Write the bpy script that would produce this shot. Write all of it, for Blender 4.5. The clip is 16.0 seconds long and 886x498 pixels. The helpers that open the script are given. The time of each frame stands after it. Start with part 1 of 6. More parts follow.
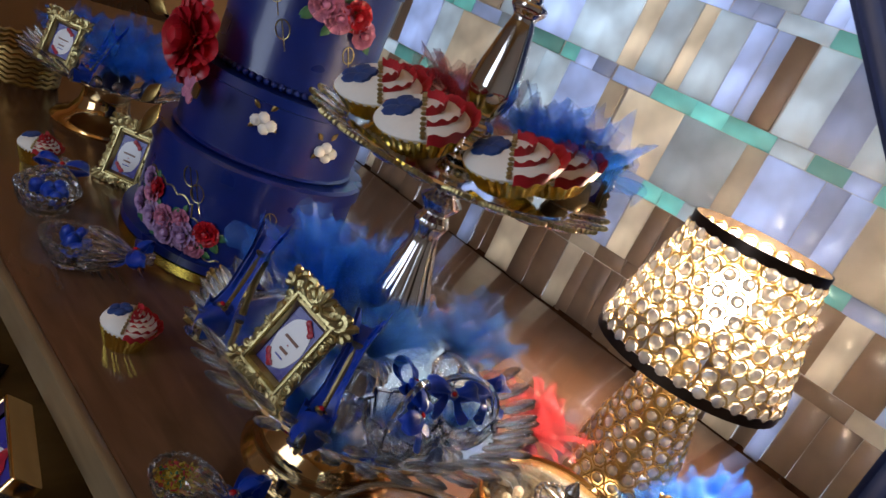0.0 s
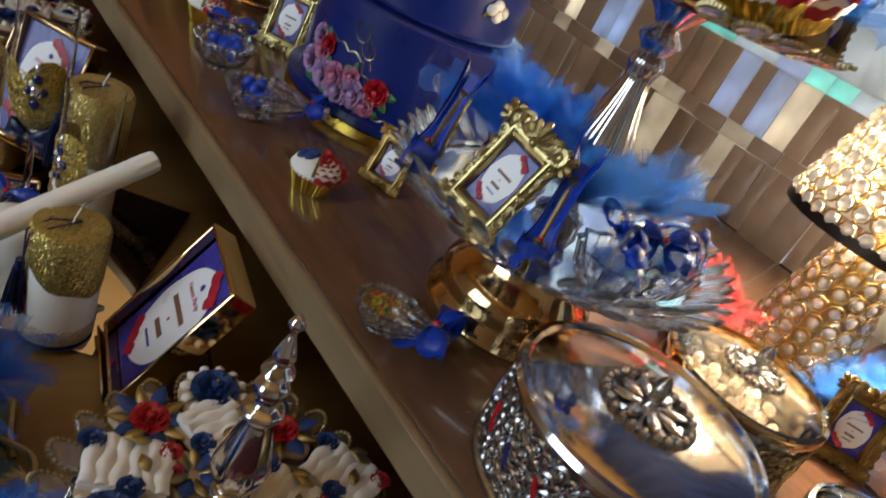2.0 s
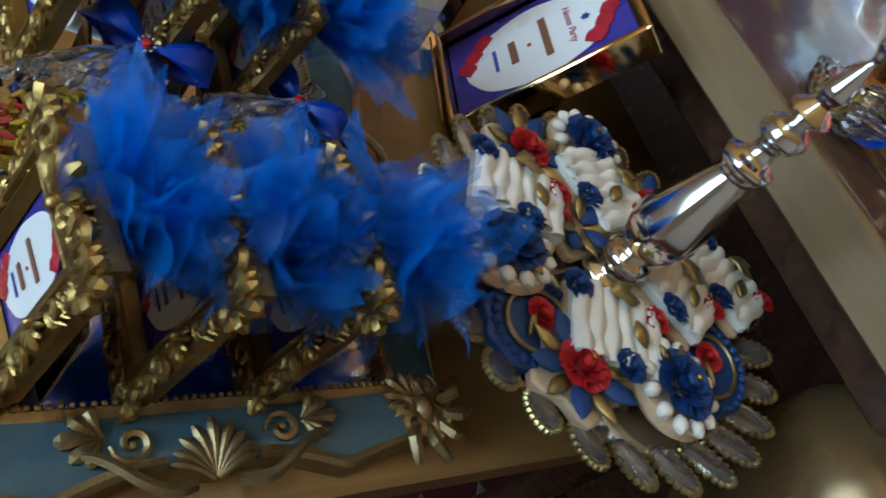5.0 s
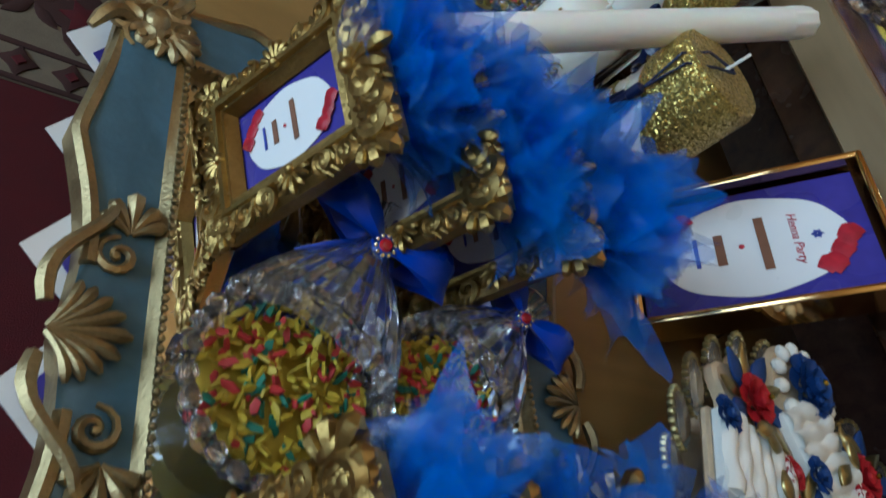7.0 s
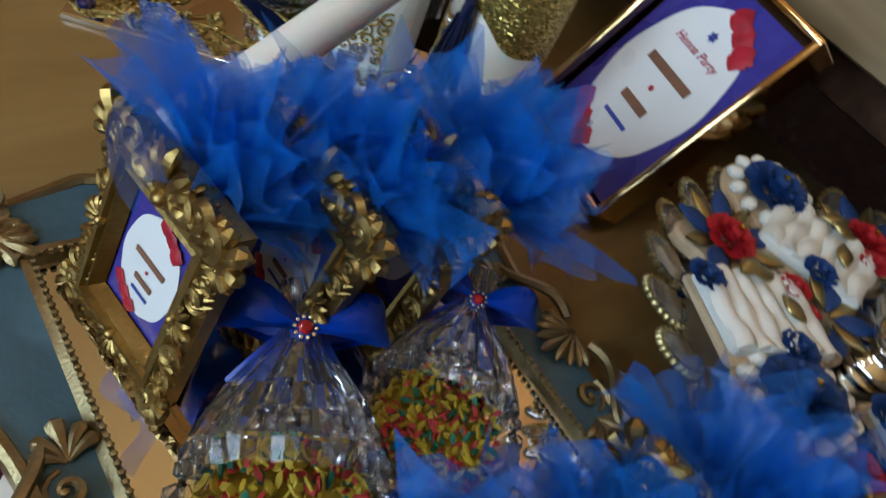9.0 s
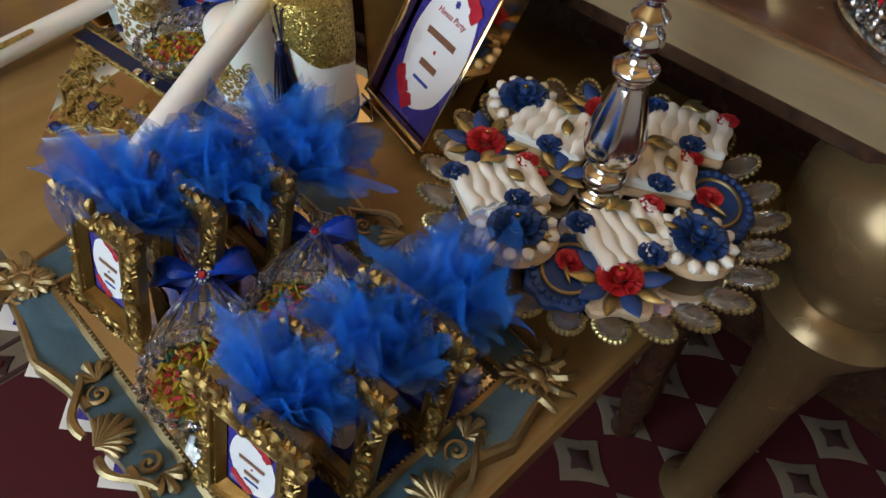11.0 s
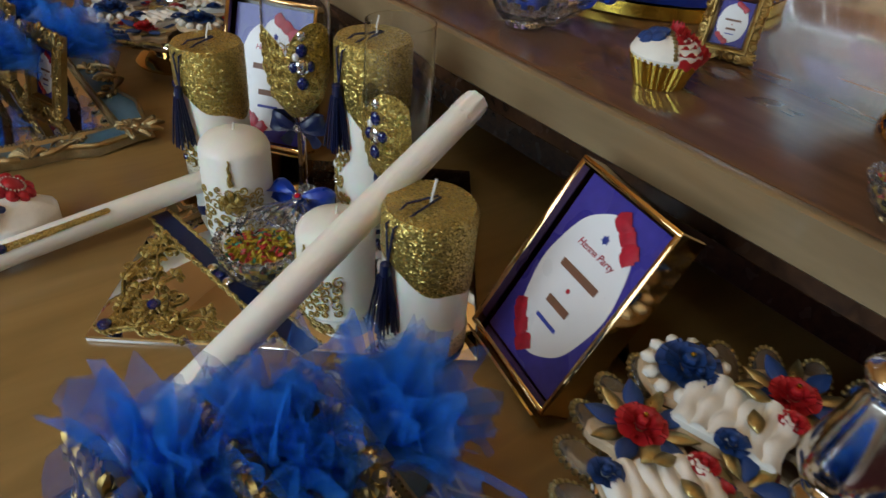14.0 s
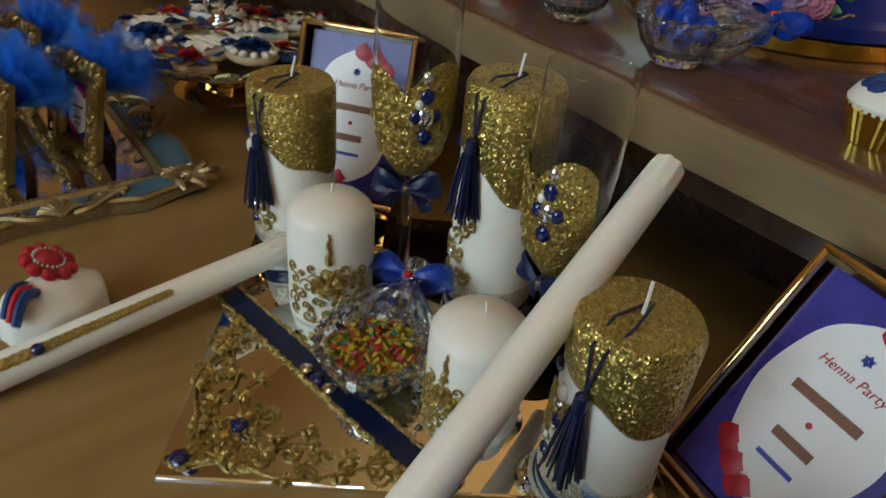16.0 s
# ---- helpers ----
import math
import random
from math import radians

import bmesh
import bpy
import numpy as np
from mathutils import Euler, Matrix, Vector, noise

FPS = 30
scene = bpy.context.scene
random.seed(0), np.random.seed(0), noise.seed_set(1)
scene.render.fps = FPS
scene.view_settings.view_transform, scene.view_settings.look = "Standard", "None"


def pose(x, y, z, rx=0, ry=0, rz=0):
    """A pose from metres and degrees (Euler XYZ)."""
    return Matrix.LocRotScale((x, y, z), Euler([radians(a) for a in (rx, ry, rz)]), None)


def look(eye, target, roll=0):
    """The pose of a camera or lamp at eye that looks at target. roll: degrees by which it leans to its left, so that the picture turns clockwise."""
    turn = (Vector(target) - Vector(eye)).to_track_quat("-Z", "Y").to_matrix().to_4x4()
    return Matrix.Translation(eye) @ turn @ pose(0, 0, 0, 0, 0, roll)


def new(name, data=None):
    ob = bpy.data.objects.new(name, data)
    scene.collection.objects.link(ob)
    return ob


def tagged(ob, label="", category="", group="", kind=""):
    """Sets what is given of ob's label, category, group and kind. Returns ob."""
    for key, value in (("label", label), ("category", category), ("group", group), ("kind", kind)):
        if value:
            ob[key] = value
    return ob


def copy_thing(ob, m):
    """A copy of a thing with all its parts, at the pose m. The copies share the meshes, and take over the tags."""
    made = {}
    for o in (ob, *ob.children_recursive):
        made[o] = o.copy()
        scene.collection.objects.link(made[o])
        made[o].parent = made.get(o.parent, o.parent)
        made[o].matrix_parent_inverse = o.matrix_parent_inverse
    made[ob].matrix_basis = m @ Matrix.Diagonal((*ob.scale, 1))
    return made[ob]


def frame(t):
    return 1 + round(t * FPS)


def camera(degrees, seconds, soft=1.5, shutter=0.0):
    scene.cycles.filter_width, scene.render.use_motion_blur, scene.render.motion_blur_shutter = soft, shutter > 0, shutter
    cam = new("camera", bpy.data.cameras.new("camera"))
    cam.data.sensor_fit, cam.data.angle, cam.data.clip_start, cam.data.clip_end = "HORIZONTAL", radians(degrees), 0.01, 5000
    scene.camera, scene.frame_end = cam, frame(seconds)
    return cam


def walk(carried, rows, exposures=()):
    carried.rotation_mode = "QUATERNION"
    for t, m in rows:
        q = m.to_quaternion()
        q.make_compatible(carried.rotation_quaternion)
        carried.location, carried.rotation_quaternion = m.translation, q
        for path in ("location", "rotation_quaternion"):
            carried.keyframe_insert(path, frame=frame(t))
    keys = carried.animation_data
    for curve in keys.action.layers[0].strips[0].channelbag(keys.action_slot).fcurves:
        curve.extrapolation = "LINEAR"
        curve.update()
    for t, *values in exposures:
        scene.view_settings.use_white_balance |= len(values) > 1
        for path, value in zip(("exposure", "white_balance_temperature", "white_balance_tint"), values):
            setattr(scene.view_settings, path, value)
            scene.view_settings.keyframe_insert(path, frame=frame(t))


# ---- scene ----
cam = camera(65.2, 16.0, shutter=0.35)
METRES, EYE, TILT, LEAN, TURN = 1.55, 1.255, -20.2, -23.7, -45.2
ROWS = [
    (0.0, 0.0, 0.0, 0.0, 0.0, 0.0, -0.0),
    (0.5, 0.0048, -0.0235, -0.0078, -0.79, 0.35, 0.88),
    (1.0, -0.0088, -0.0192, -0.0171, 1.09, -0.68, 1.47),
    (1.5, -0.0389, -0.0079, -0.0272, 4.38, -3.52, -0.02),
    (2.0, -0.0689, 0.0014, -0.0447, 7.25, -7.15, -2.46),
    (2.5, -0.0932, 0.0109, -0.0609, 9.26, -10.25, -3.78),
    (3.0, -0.1199, 0.0158, -0.075, 12.16, -12.97, -5.21),
    (3.5, -0.1401, 0.021, -0.0891, 14.43, -15.37, -7.03),
    (6.0, -0.2858, 0.0519, -0.1443, 20.84, -21.95, -21.55),
    (6.5, -0.3122, 0.0592, -0.133, 22.0, -21.46, -24.31),
    (7.0, -0.3397, 0.0751, -0.114, 22.65, -20.98, -27.01),
    (7.5, -0.3594, 0.0897, -0.0977, 21.83, -20.64, -27.99),
    (8.0, -0.3592, 0.1028, -0.0861, 20.07, -21.4, -21.15),
    (8.5, -0.3457, 0.106, -0.0823, 15.95, -22.9, -10.41),
    (9.0, -0.327, 0.1, -0.0843, 10.54, -25.44, 1.03),
    (9.5, -0.3054, 0.0756, -0.086, 7.04, -28.96, 11.42),
    (10.0, -0.2612, 0.0446, -0.0782, 4.97, -30.53, 17.4),
    (12.5, -0.1548, -0.0119, -0.0767, 16.42, -18.04, 18.5),
    (13.0, -0.1805, 0.0268, -0.0723, 16.25, -14.74, 16.41),
    (13.5, -0.2087, 0.0647, -0.0611, 15.1, -13.27, 15.75),
    (14.0, -0.2433, 0.0864, -0.0534, 15.37, -11.13, 14.94),
    (14.5, -0.2749, 0.106, -0.0465, 15.1, -10.6, 14.1),
    (15.0, -0.3088, 0.1222, -0.0369, 16.09, -10.38, 13.26),
    (15.5, -0.3304, 0.139, -0.0266, 16.36, -10.32, 13.03),
    (16.0, -0.3347, 0.1553, -0.0139, 14.5, -10.03, 14.35),
]
walk(cam, [(t, pose(0, 0, EYE, TILT, LEAN, TURN) @ pose(METRES * x, METRES * y, METRES * z, 90 + pitch, roll, yaw)) for t, x, y, z, yaw, pitch, roll in ROWS],
     exposures=((0.0, -0.80, 5750, 14), (1.0, -1.17, 5750, 12), (1.5, -0.85, 5800, 9), (2.0, -0.35, 5850, 6), (2.5, -0.1, 5700, 2), (3.5, 0.36, 5450, -5), (6.0, 0.05, 5000, -6), (8.0, -0.02, 5150, -4), (10.0, 0.22, 5650, 1), (12.5, 0.32, 5900, 5), (14.0, -0.02, 5850, 1), (15.5, -0.25, 5900, -4), (16.0, -0.26, 5950, -3)))

# ---- levels of the place, in metres ----
LOW, UP, EDGE = 0.588, 0.771, 0.282      # low table top, console table top, console table front edge (x)

# ---- world, daylight and lamps ----
world = bpy.data.worlds.new("sky")
scene.world = world
world.use_nodes = True
wn = world.node_tree
sky = wn.nodes.new("ShaderNodeTexSky")
sky.sky_type, sky.sun_disc, sky.sun_elevation, sky.sun_rotation = "NISHITA", False, radians(35), radians(120)
wn.links.new(sky.outputs[0], wn.nodes["Background"].inputs[0])
wn.nodes["Background"].inputs[1].default_value = 0.1


def area_lamp(name, m, sx, sy, watts, colour):
    data = bpy.data.lights.new(name, "AREA")
    data.shape, data.size, data.size_y, data.energy, data.color = "RECTANGLE", sx, sy, watts, colour
    ob = new(name, data)
    ob.matrix_world = m
    return ob


def point_lamp(name, at, watts, colour, radius):
    data = bpy.data.lights.new(name, "POINT")
    data.energy, data.color, data.shadow_soft_size = watts, colour, radius
    ob = new(name, data)
    ob.location = at
    return ob


# added backlight that brightens the mosaic wall, daylight in the window of the west wall, the lamp's bulb, ceiling
# spots
area_lamp("daylight_east", look((2.1, 0.9, 1.9), (1.3, 0.7, 1.3)), 2.6, 1.8, 135, (0.86, 0.94, 1.0))
area_lamp("daylight_west", look((-2.28, 0.6, 1.55), (0.0, 0.6, 1.2)), 1.5, 1.5, 42, (0.88, 0.94, 1.0))
point_lamp("bulb_light", (0.852, 0.215, 1.07), 54.0, (1.0, 0.74, 0.46), 0.03)
for sx, sy in ((-0.6, 0.5), (-0.6, 0.75), (-0.85, 0.5), (-0.85, 0.75)):
    point_lamp("spot_light", (sx, sy, 2.5), 1.6, (1.0, 0.95, 0.9), 0.025)


# ---- materials ----
def material(name, colour=(0.5, 0.5, 0.5), rough=0.5, metal=0.0, vary=0.12, scale=30.0, bump=0.0, bump_scale=120.0, spread=0.1, dark=None, **extra):
    """Principled surface with two scales of colour variation, uneven gloss and fine relief."""
    mat = bpy.data.materials.new(name)
    mat.use_nodes = True
    t = mat.node_tree
    b = t.nodes["Principled BSDF"]
    co = t.nodes.new("ShaderNodeTexCoord")
    big, fine = t.nodes.new("ShaderNodeTexNoise"), t.nodes.new("ShaderNodeTexNoise")
    big.inputs["Scale"].default_value, fine.inputs["Scale"].default_value = scale, bump_scale
    fine.inputs["Detail"].default_value = 5
    t.links.new(co.outputs["Object"], big.inputs["Vector"])
    t.links.new(co.outputs["Object"], fine.inputs["Vector"])
    mix = t.nodes.new("ShaderNodeMix")
    mix.data_type = "RGBA"
    low = dark or tuple(c * (1 - 2.2 * vary) for c in colour)
    mix.inputs["A"].default_value = (*[max(c, 0) for c in low], 1)
    mix.inputs["B"].default_value = (*[min(c * (1 + vary), 1) for c in colour], 1)
    add = t.nodes.new("ShaderNodeMath")
    add.operation = "MULTIPLY_ADD"
    t.links.new(fine.outputs["Fac"], add.inputs[0])
    add.inputs[1].default_value = 0.5
    half = t.nodes.new("ShaderNodeMath")
    half.operation = "MULTIPLY"
    half.inputs[1].default_value = 0.6
    t.links.new(big.outputs["Fac"], half.inputs[0])
    t.links.new(half.outputs[0], add.inputs[2])
    t.links.new(add.outputs[0], mix.inputs["Factor"])
    t.links.new(mix.outputs["Result"], b.inputs["Base Color"])
    rr = t.nodes.new("ShaderNodeMapRange")
    rr.inputs["To Min"].default_value, rr.inputs["To Max"].default_value = max(rough - spread, 0.0), min(rough + spread, 1.0)
    t.links.new(big.outputs["Fac"], rr.inputs["Value"])
    t.links.new(rr.outputs[0], b.inputs["Roughness"])
    b.inputs["Metallic"].default_value = metal
    for key, value in extra.items():
        b.inputs[key.replace("_", " ").title().replace("Ior", "IOR")].default_value = value
    if bump:
        bp = t.nodes.new("ShaderNodeBump")
        bp.inputs["Strength"].default_value, bp.inputs["Distance"].default_value = bump, 0.001
        t.links.new(fine.outputs["Fac"], bp.inputs["Height"])
        t.links.new(bp.outputs[0], b.inputs["Normal"])
    return mat


def glitter(name, colour, size=900.0, metal=0.85):
    """Loose glitter: every grain has its own tilt, tone and gloss."""
    mat = material(name, colour, 0.35, metal)
    t = mat.node_tree
    b = t.nodes["Principled BSDF"]
    co = t.nodes.new("ShaderNodeTexCoord")
    vo = t.nodes.new("ShaderNodeTexVoronoi")
    vo.inputs["Scale"].default_value = size
    t.links.new(co.outputs["Object"], vo.inputs["Vector"])
    geo = t.nodes.new("ShaderNodeNewGeometry")
    sub = t.nodes.new("ShaderNodeVectorMath")
    sub.operation = "SUBTRACT"
    sub.inputs[1].default_value = (0.5, 0.5, 0.5)
    t.links.new(vo.outputs["Color"], sub.inputs[0])
    mad = t.nodes.new("ShaderNodeVectorMath")
    mad.operation = "MULTIPLY_ADD"
    mad.inputs[1].default_value = (1.15, 1.15, 1.15)
    t.links.new(sub.outputs[0], mad.inputs[0])
    t.links.new(geo.outputs["Normal"], mad.inputs[2])
    nrm = t.nodes.new("ShaderNodeVectorMath")
    nrm.operation = "NORMALIZE"
    t.links.new(mad.outputs[0], nrm.inputs[0])
    t.links.new(nrm.outputs[0], b.inputs["Normal"])
    ramp = t.nodes.new("ShaderNodeValToRGB")
    ramp.color_ramp.elements[0].color = (*[c * 0.28 for c in colour], 1)
    ramp.color_ramp.elements[1].color = (*[min(c * 1.35, 1) for c in colour], 1)
    sep = t.nodes.new("ShaderNodeSeparateColor")
    t.links.new(vo.outputs["Color"], sep.inputs[0])
    t.links.new(sep.outputs[0], ramp.inputs[0])
    t.links.new(ramp.outputs[0], b.inputs["Base Color"])
    return mat


def tulle_mat(name, colour, clear=0.45):
    """Fine net: part open mesh, part thread that lets light through."""
    mat = bpy.data.materials.new(name)
    mat.use_nodes = True
    t = mat.node_tree
    out = t.nodes["Material Output"]
    t.nodes.remove(t.nodes["Principled BSDF"])
    dif, tra, opn, gls = (t.nodes.new("ShaderNodeBsdf" + k) for k in ("Diffuse", "Translucent", "Transparent", "Glossy"))
    co, no = t.nodes.new("ShaderNodeTexCoord"), t.nodes.new("ShaderNodeTexNoise")
    no.inputs["Scale"].default_value, no.inputs["Detail"].default_value = 45, 3
    t.links.new(co.outputs["Object"], no.inputs["Vector"])
    ramp = t.nodes.new("ShaderNodeValToRGB")
    ramp.color_ramp.elements[0].position, ramp.color_ramp.elements[1].position = 0.3, 0.7
    ramp.color_ramp.elements[0].color = (*[c * 0.85 for c in colour], 1)
    ramp.color_ramp.elements[1].color = (*[min(1, c * 1.1) for c in colour], 1)
    t.links.new(no.outputs["Fac"], ramp.inputs[0])
    t.links.new(ramp.outputs[0], dif.inputs[0])
    t.links.new(ramp.outputs[0], tra.inputs[0])
    gls.inputs["Roughness"].default_value = 0.35
    a, b, c = (t.nodes.new("ShaderNodeMixShader") for _ in range(3))
    a.inputs[0].default_value, b.inputs[0].default_value = 0.5, 0.04
    t.links.new(dif.outputs[0], a.inputs[1]), t.links.new(tra.outputs[0], a.inputs[2])
    t.links.new(a.outputs[0], b.inputs[1]), t.links.new(gls.outputs[0], b.inputs[2])
    mr = t.nodes.new("ShaderNodeMapRange")
    mr.inputs["From Min"].default_value, mr.inputs["From Max"].default_value = 0.3, 0.7
    mr.inputs["To Min"].default_value, mr.inputs["To Max"].default_value = clear - 0.07, clear + 0.07
    t.links.new(no.outputs["Fac"], mr.inputs[0])
    t.links.new(mr.outputs[0], c.inputs[0])
    t.links.new(b.outputs[0], c.inputs[1]), t.links.new(opn.outputs[0], c.inputs[2])
    t.links.new(c.outputs[0], out.inputs[0])
    return mat


def wood_mat(name, colour, dark, rough, stretch=(1.0, 12.0, 12.0), coat=0.0):
    """Painted or stained wood with grain along x."""
    mat = material(name, colour, rough, 0.0, coat_weight=coat, coat_roughness=0.08)
    t = mat.node_tree
    b = t.nodes["Principled BSDF"]
    co, mp = t.nodes.new("ShaderNodeTexCoord"), t.nodes.new("ShaderNodeMapping")
    mp.inputs["Scale"].default_value = stretch
    no = t.nodes.new("ShaderNodeTexNoise")
    no.inputs["Scale"].default_value, no.inputs["Detail"].default_value, no.inputs["Distortion"].default_value = 5, 8, 0.6
    t.links.new(co.outputs["Object"], mp.inputs[0])
    t.links.new(mp.outputs[0], no.inputs["Vector"])
    ramp = t.nodes.new("ShaderNodeValToRGB")
    ramp.color_ramp.elements[0].position, ramp.color_ramp.elements[1].position = 0.3, 0.72
    ramp.color_ramp.elements[0].color, ramp.color_ramp.elements[1].color = (*dark, 1), (*colour, 1)
    t.links.new(no.outputs["Fac"], ramp.inputs[0])
    t.links.new(ramp.outputs[0], b.inputs["Base Color"])
    return mat


M = {}
M["gold"] = material("gold leaf", (0.39, 0.265, 0.088), 0.37, 1.0, 0.3, 90, 0.3, 500)
M["old_gold"] = material("antique gold", (0.42, 0.33, 0.17), 0.44, 1.0, 0.3, 80, 0.4, 600)
M["pale_gold"] = material("pale gold cast metal", (0.46, 0.38, 0.17), 0.32, 0.95, 0.25, 80, 0.3, 500)
M["gold_mirror"] = material("polished gold", (0.80, 0.56, 0.26), 0.08, 1.0, 0.08, 20, spread=0.05)
M["foil"] = material("gold foil", (0.85, 0.62, 0.10), 0.2, 1.0, 0.1, 40, 0.3, 300)
M["silver"] = material("polished silver", (0.80, 0.79, 0.77), 0.10, 1.0, 0.06, 30, spread=0.06)
M["old_silver"] = material("antique silver", (0.55, 0.54, 0.52), 0.22, 1.0, 0.3, 150, 0.3, 500)
M["glitter"] = glitter("gold glitter", (0.62, 0.47, 0.13))
M["lace"] = glitter("gold glitter lace", (0.55, 0.40, 0.12), 1500)
M["lace_cream"] = glitter("cream glitter lace", (0.72, 0.66, 0.50), 1300, 0.25)
M["wax"] = material("white candle wax", (0.84, 0.81, 0.74), 0.42, 0, 0.03, 12, 0.08, 200, subsurface_weight=0.25, subsurface_scale=0.01)
M["wick"] = material("cotton wick", (0.75, 0.73, 0.68), 0.9, 0, 0.1, 200)
M["icing"] = material("white royal icing", (0.82, 0.80, 0.74), 0.6, 0, 0.05, 40, 0.25, 350)
M["biscuit"] = material("baked biscuit", (0.62, 0.47, 0.30), 0.75, 0, 0.2, 60, 0.5, 500)
M["blue_icing"] = material("dark blue icing", (0.015, 0.05, 0.20), 0.5, 0, 0.15, 60, 0.25, 350)
M["red_icing"] = material("red icing", (0.45, 0.012, 0.02), 0.5, 0, 0.15, 60, 0.25, 350)
M["navy_satin"] = material("navy satin", (0.006, 0.012, 0.06), 0.35, 0, 0.2, 80, 0.2, 900)
M["blue_satin"] = material("royal blue satin", (0.006, 0.045, 0.42), 0.3, 0, 0.2, 50, 0.15, 900)
M["red_satin"] = material("red satin", (0.45, 0.01, 0.02), 0.35, 0, 0.2, 50, 0.2, 700)
M["tulle"] = tulle_mat("blue tulle", (0.05, 0.26, 1.0), 0.66)
M["pale_tulle"] = tulle_mat("light blue tulle", (0.10, 0.33, 0.95), 0.74)
M["red_tulle"] = tulle_mat("red tulle", (0.45, 0.05, 0.06), 0.66)
M["crystal"] = material("cut crystal", (0.98, 0.985, 1.0), 0.015, 0, 0.005, 20, 0.12, 120, spread=0.01, transmission_weight=0.98, ior=1.5)
M["petal"] = material("moulded crystal petal", (0.97, 0.95, 0.92), 0.03, 0, 0.02, 60, 0.3, 300, spread=0.02, transmission_weight=0.96, ior=1.6)
M["glass"] = material("thin clear glass", (1, 1, 1), 0.01, 0, 0.0, 20, spread=0.005, transmission_weight=1.0, ior=1.3)
M["bead"] = material("crystal bead", (0.95, 0.93, 0.88), 0.05, 0, 0.02, 40, spread=0.03, transmission_weight=0.7, ior=1.6)
M["mirror"] = material("mirror glass", (0.86, 0.87, 0.86), 0.015, 1.0, 0.02, 6, spread=0.012)
M["table_gold"] = wood_mat("gold-brown lacquered wood", (0.25, 0.150, 0.048), (0.19, 0.112, 0.034), 0.34, (1.5, 9, 9), 0.25)
M["console"] = wood_mat("brown lacquered wood", (0.125, 0.062, 0.032), (0.08, 0.038, 0.02), 0.22, (9, 1.5, 9), 0.5)
M["console_edge"] = wood_mat("gold-painted edge", (0.25, 0.18, 0.095), (0.19, 0.13, 0.065), 0.36, (9, 1.5, 9), 0.2)
M["leg_gold"] = material("bronze-gold paint", (0.23, 0.15, 0.065), 0.25, 0.55, 0.15, 12, 0.1, 120)
M["dark_wood"] = wood_mat("dark polished wood", (0.075, 0.035, 0.018), (0.03, 0.014, 0.008), 0.25)
M["tray_blue"] = material("slate blue paint", (0.075, 0.15, 0.215), 0.38, 0.1, 0.2, 25, 0.3, 200, dark=(0.035, 0.075, 0.105))
M["hat_blue"] = material("navy lacquered card", (0.004, 0.015, 0.15), 0.3, 0, 0.15, 8, 0.05, 200, coat_weight=0.3)
M["blue_jewel"] = material("blue rhinestone", (0.004, 0.012, 0.13), 0.05, 0, 0.4, 400, transmission_weight=0.2, ior=1.7)
M["red_jewel"] = material("red rhinestone", (0.55, 0.01, 0.02), 0.06, 0, 0.1, 60, transmission_weight=0.3, ior=1.6)
M["cellophane"] = material("clear-wrapped cream sweets", (0.86, 0.76, 0.60), 0.16, 0, 0.15, 150, 0.4, 300, coat_weight=0.8)
M["pearl"] = material("pearl bead", (0.85, 0.80, 0.72), 0.2, 0, 0.05, 60, coat_weight=0.6)
M["card_white"] = material("white printed card", (0.80, 0.80, 0.82), 0.3, 0, 0.02, 20)
M["card_blue"] = material("blue-violet printed card", (0.055, 0.045, 0.32), 0.28, 0, 0.25, 18, dark=(0.022, 0.016, 0.13))
M["print_red"] = material("red printed rose", (0.42, 0.01, 0.03), 0.4, 0, 0.3, 120)
M["print_ink"] = material("bronze-brown ink", (0.20, 0.09, 0.05), 0.5, 0, 0.1, 120)
M["print_blue"] = material("blue ink", (0.05, 0.07, 0.4), 0.5, 0, 0.1, 120)
M["petal_yellow"] = material("dried yellow petal", (0.48, 0.36, 0.02), 0.6, 0, 0.2, 200)
M["petal_red"] = material("dried red petal", (0.42, 0.03, 0.03), 0.6, 0, 0.2, 200)
M["petal_green"] = material("dried green petal", (0.03, 0.16, 0.10), 0.6, 0, 0.2, 200)
M["rose_pink"] = material("pink printed rose", (0.55, 0.20, 0.32), 0.5, 0, 0.25, 150, 0.2, 500)
M["rose_lilac"] = material("lilac printed rose", (0.45, 0.28, 0.50), 0.5, 0, 0.25, 150, 0.2, 500)
M["leaf_green"] = material("green printed leaf", (0.05, 0.16, 0.06), 0.5, 0, 0.2, 150)
M["wall"] = material("warm plaster", (0.62, 0.33, 0.11), 0.8, 0, 0.08, 3, 0.3, 90)
M["wall_pale"] = material("pale plaster", (0.62, 0.58, 0.52), 0.8, 0, 0.06, 3, 0.3, 90)
M["ceiling"] = material("ochre ceiling paint", (0.72, 0.43, 0.15), 0.8, 0, 0.05, 3)
M["floor"] = material("grey stone floor", (0.45, 0.42, 0.40), 0.4, 0, 0.12, 6, 0.1, 80)
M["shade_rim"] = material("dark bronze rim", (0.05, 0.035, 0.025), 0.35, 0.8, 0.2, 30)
M["curtain"] = material("deep blue velvet", (0.006, 0.02, 0.10), 0.75, 0, 0.2, 20, 0.4, 400, sheen_weight=0.1)
M["rug_red"] = material("red wool pile", (0.085, 0.005, 0.009), 0.95, 0, 0.2, 40, 0.8, 500)
M["rug_cream"] = material("cream wool pile", (0.20, 0.155, 0.105), 0.95, 0, 0.2, 40, 0.8, 500)
M["rug_dark"] = material("dark wool pile", (0.055, 0.020, 0.016), 0.95, 0, 0.2, 40, 0.8, 500)


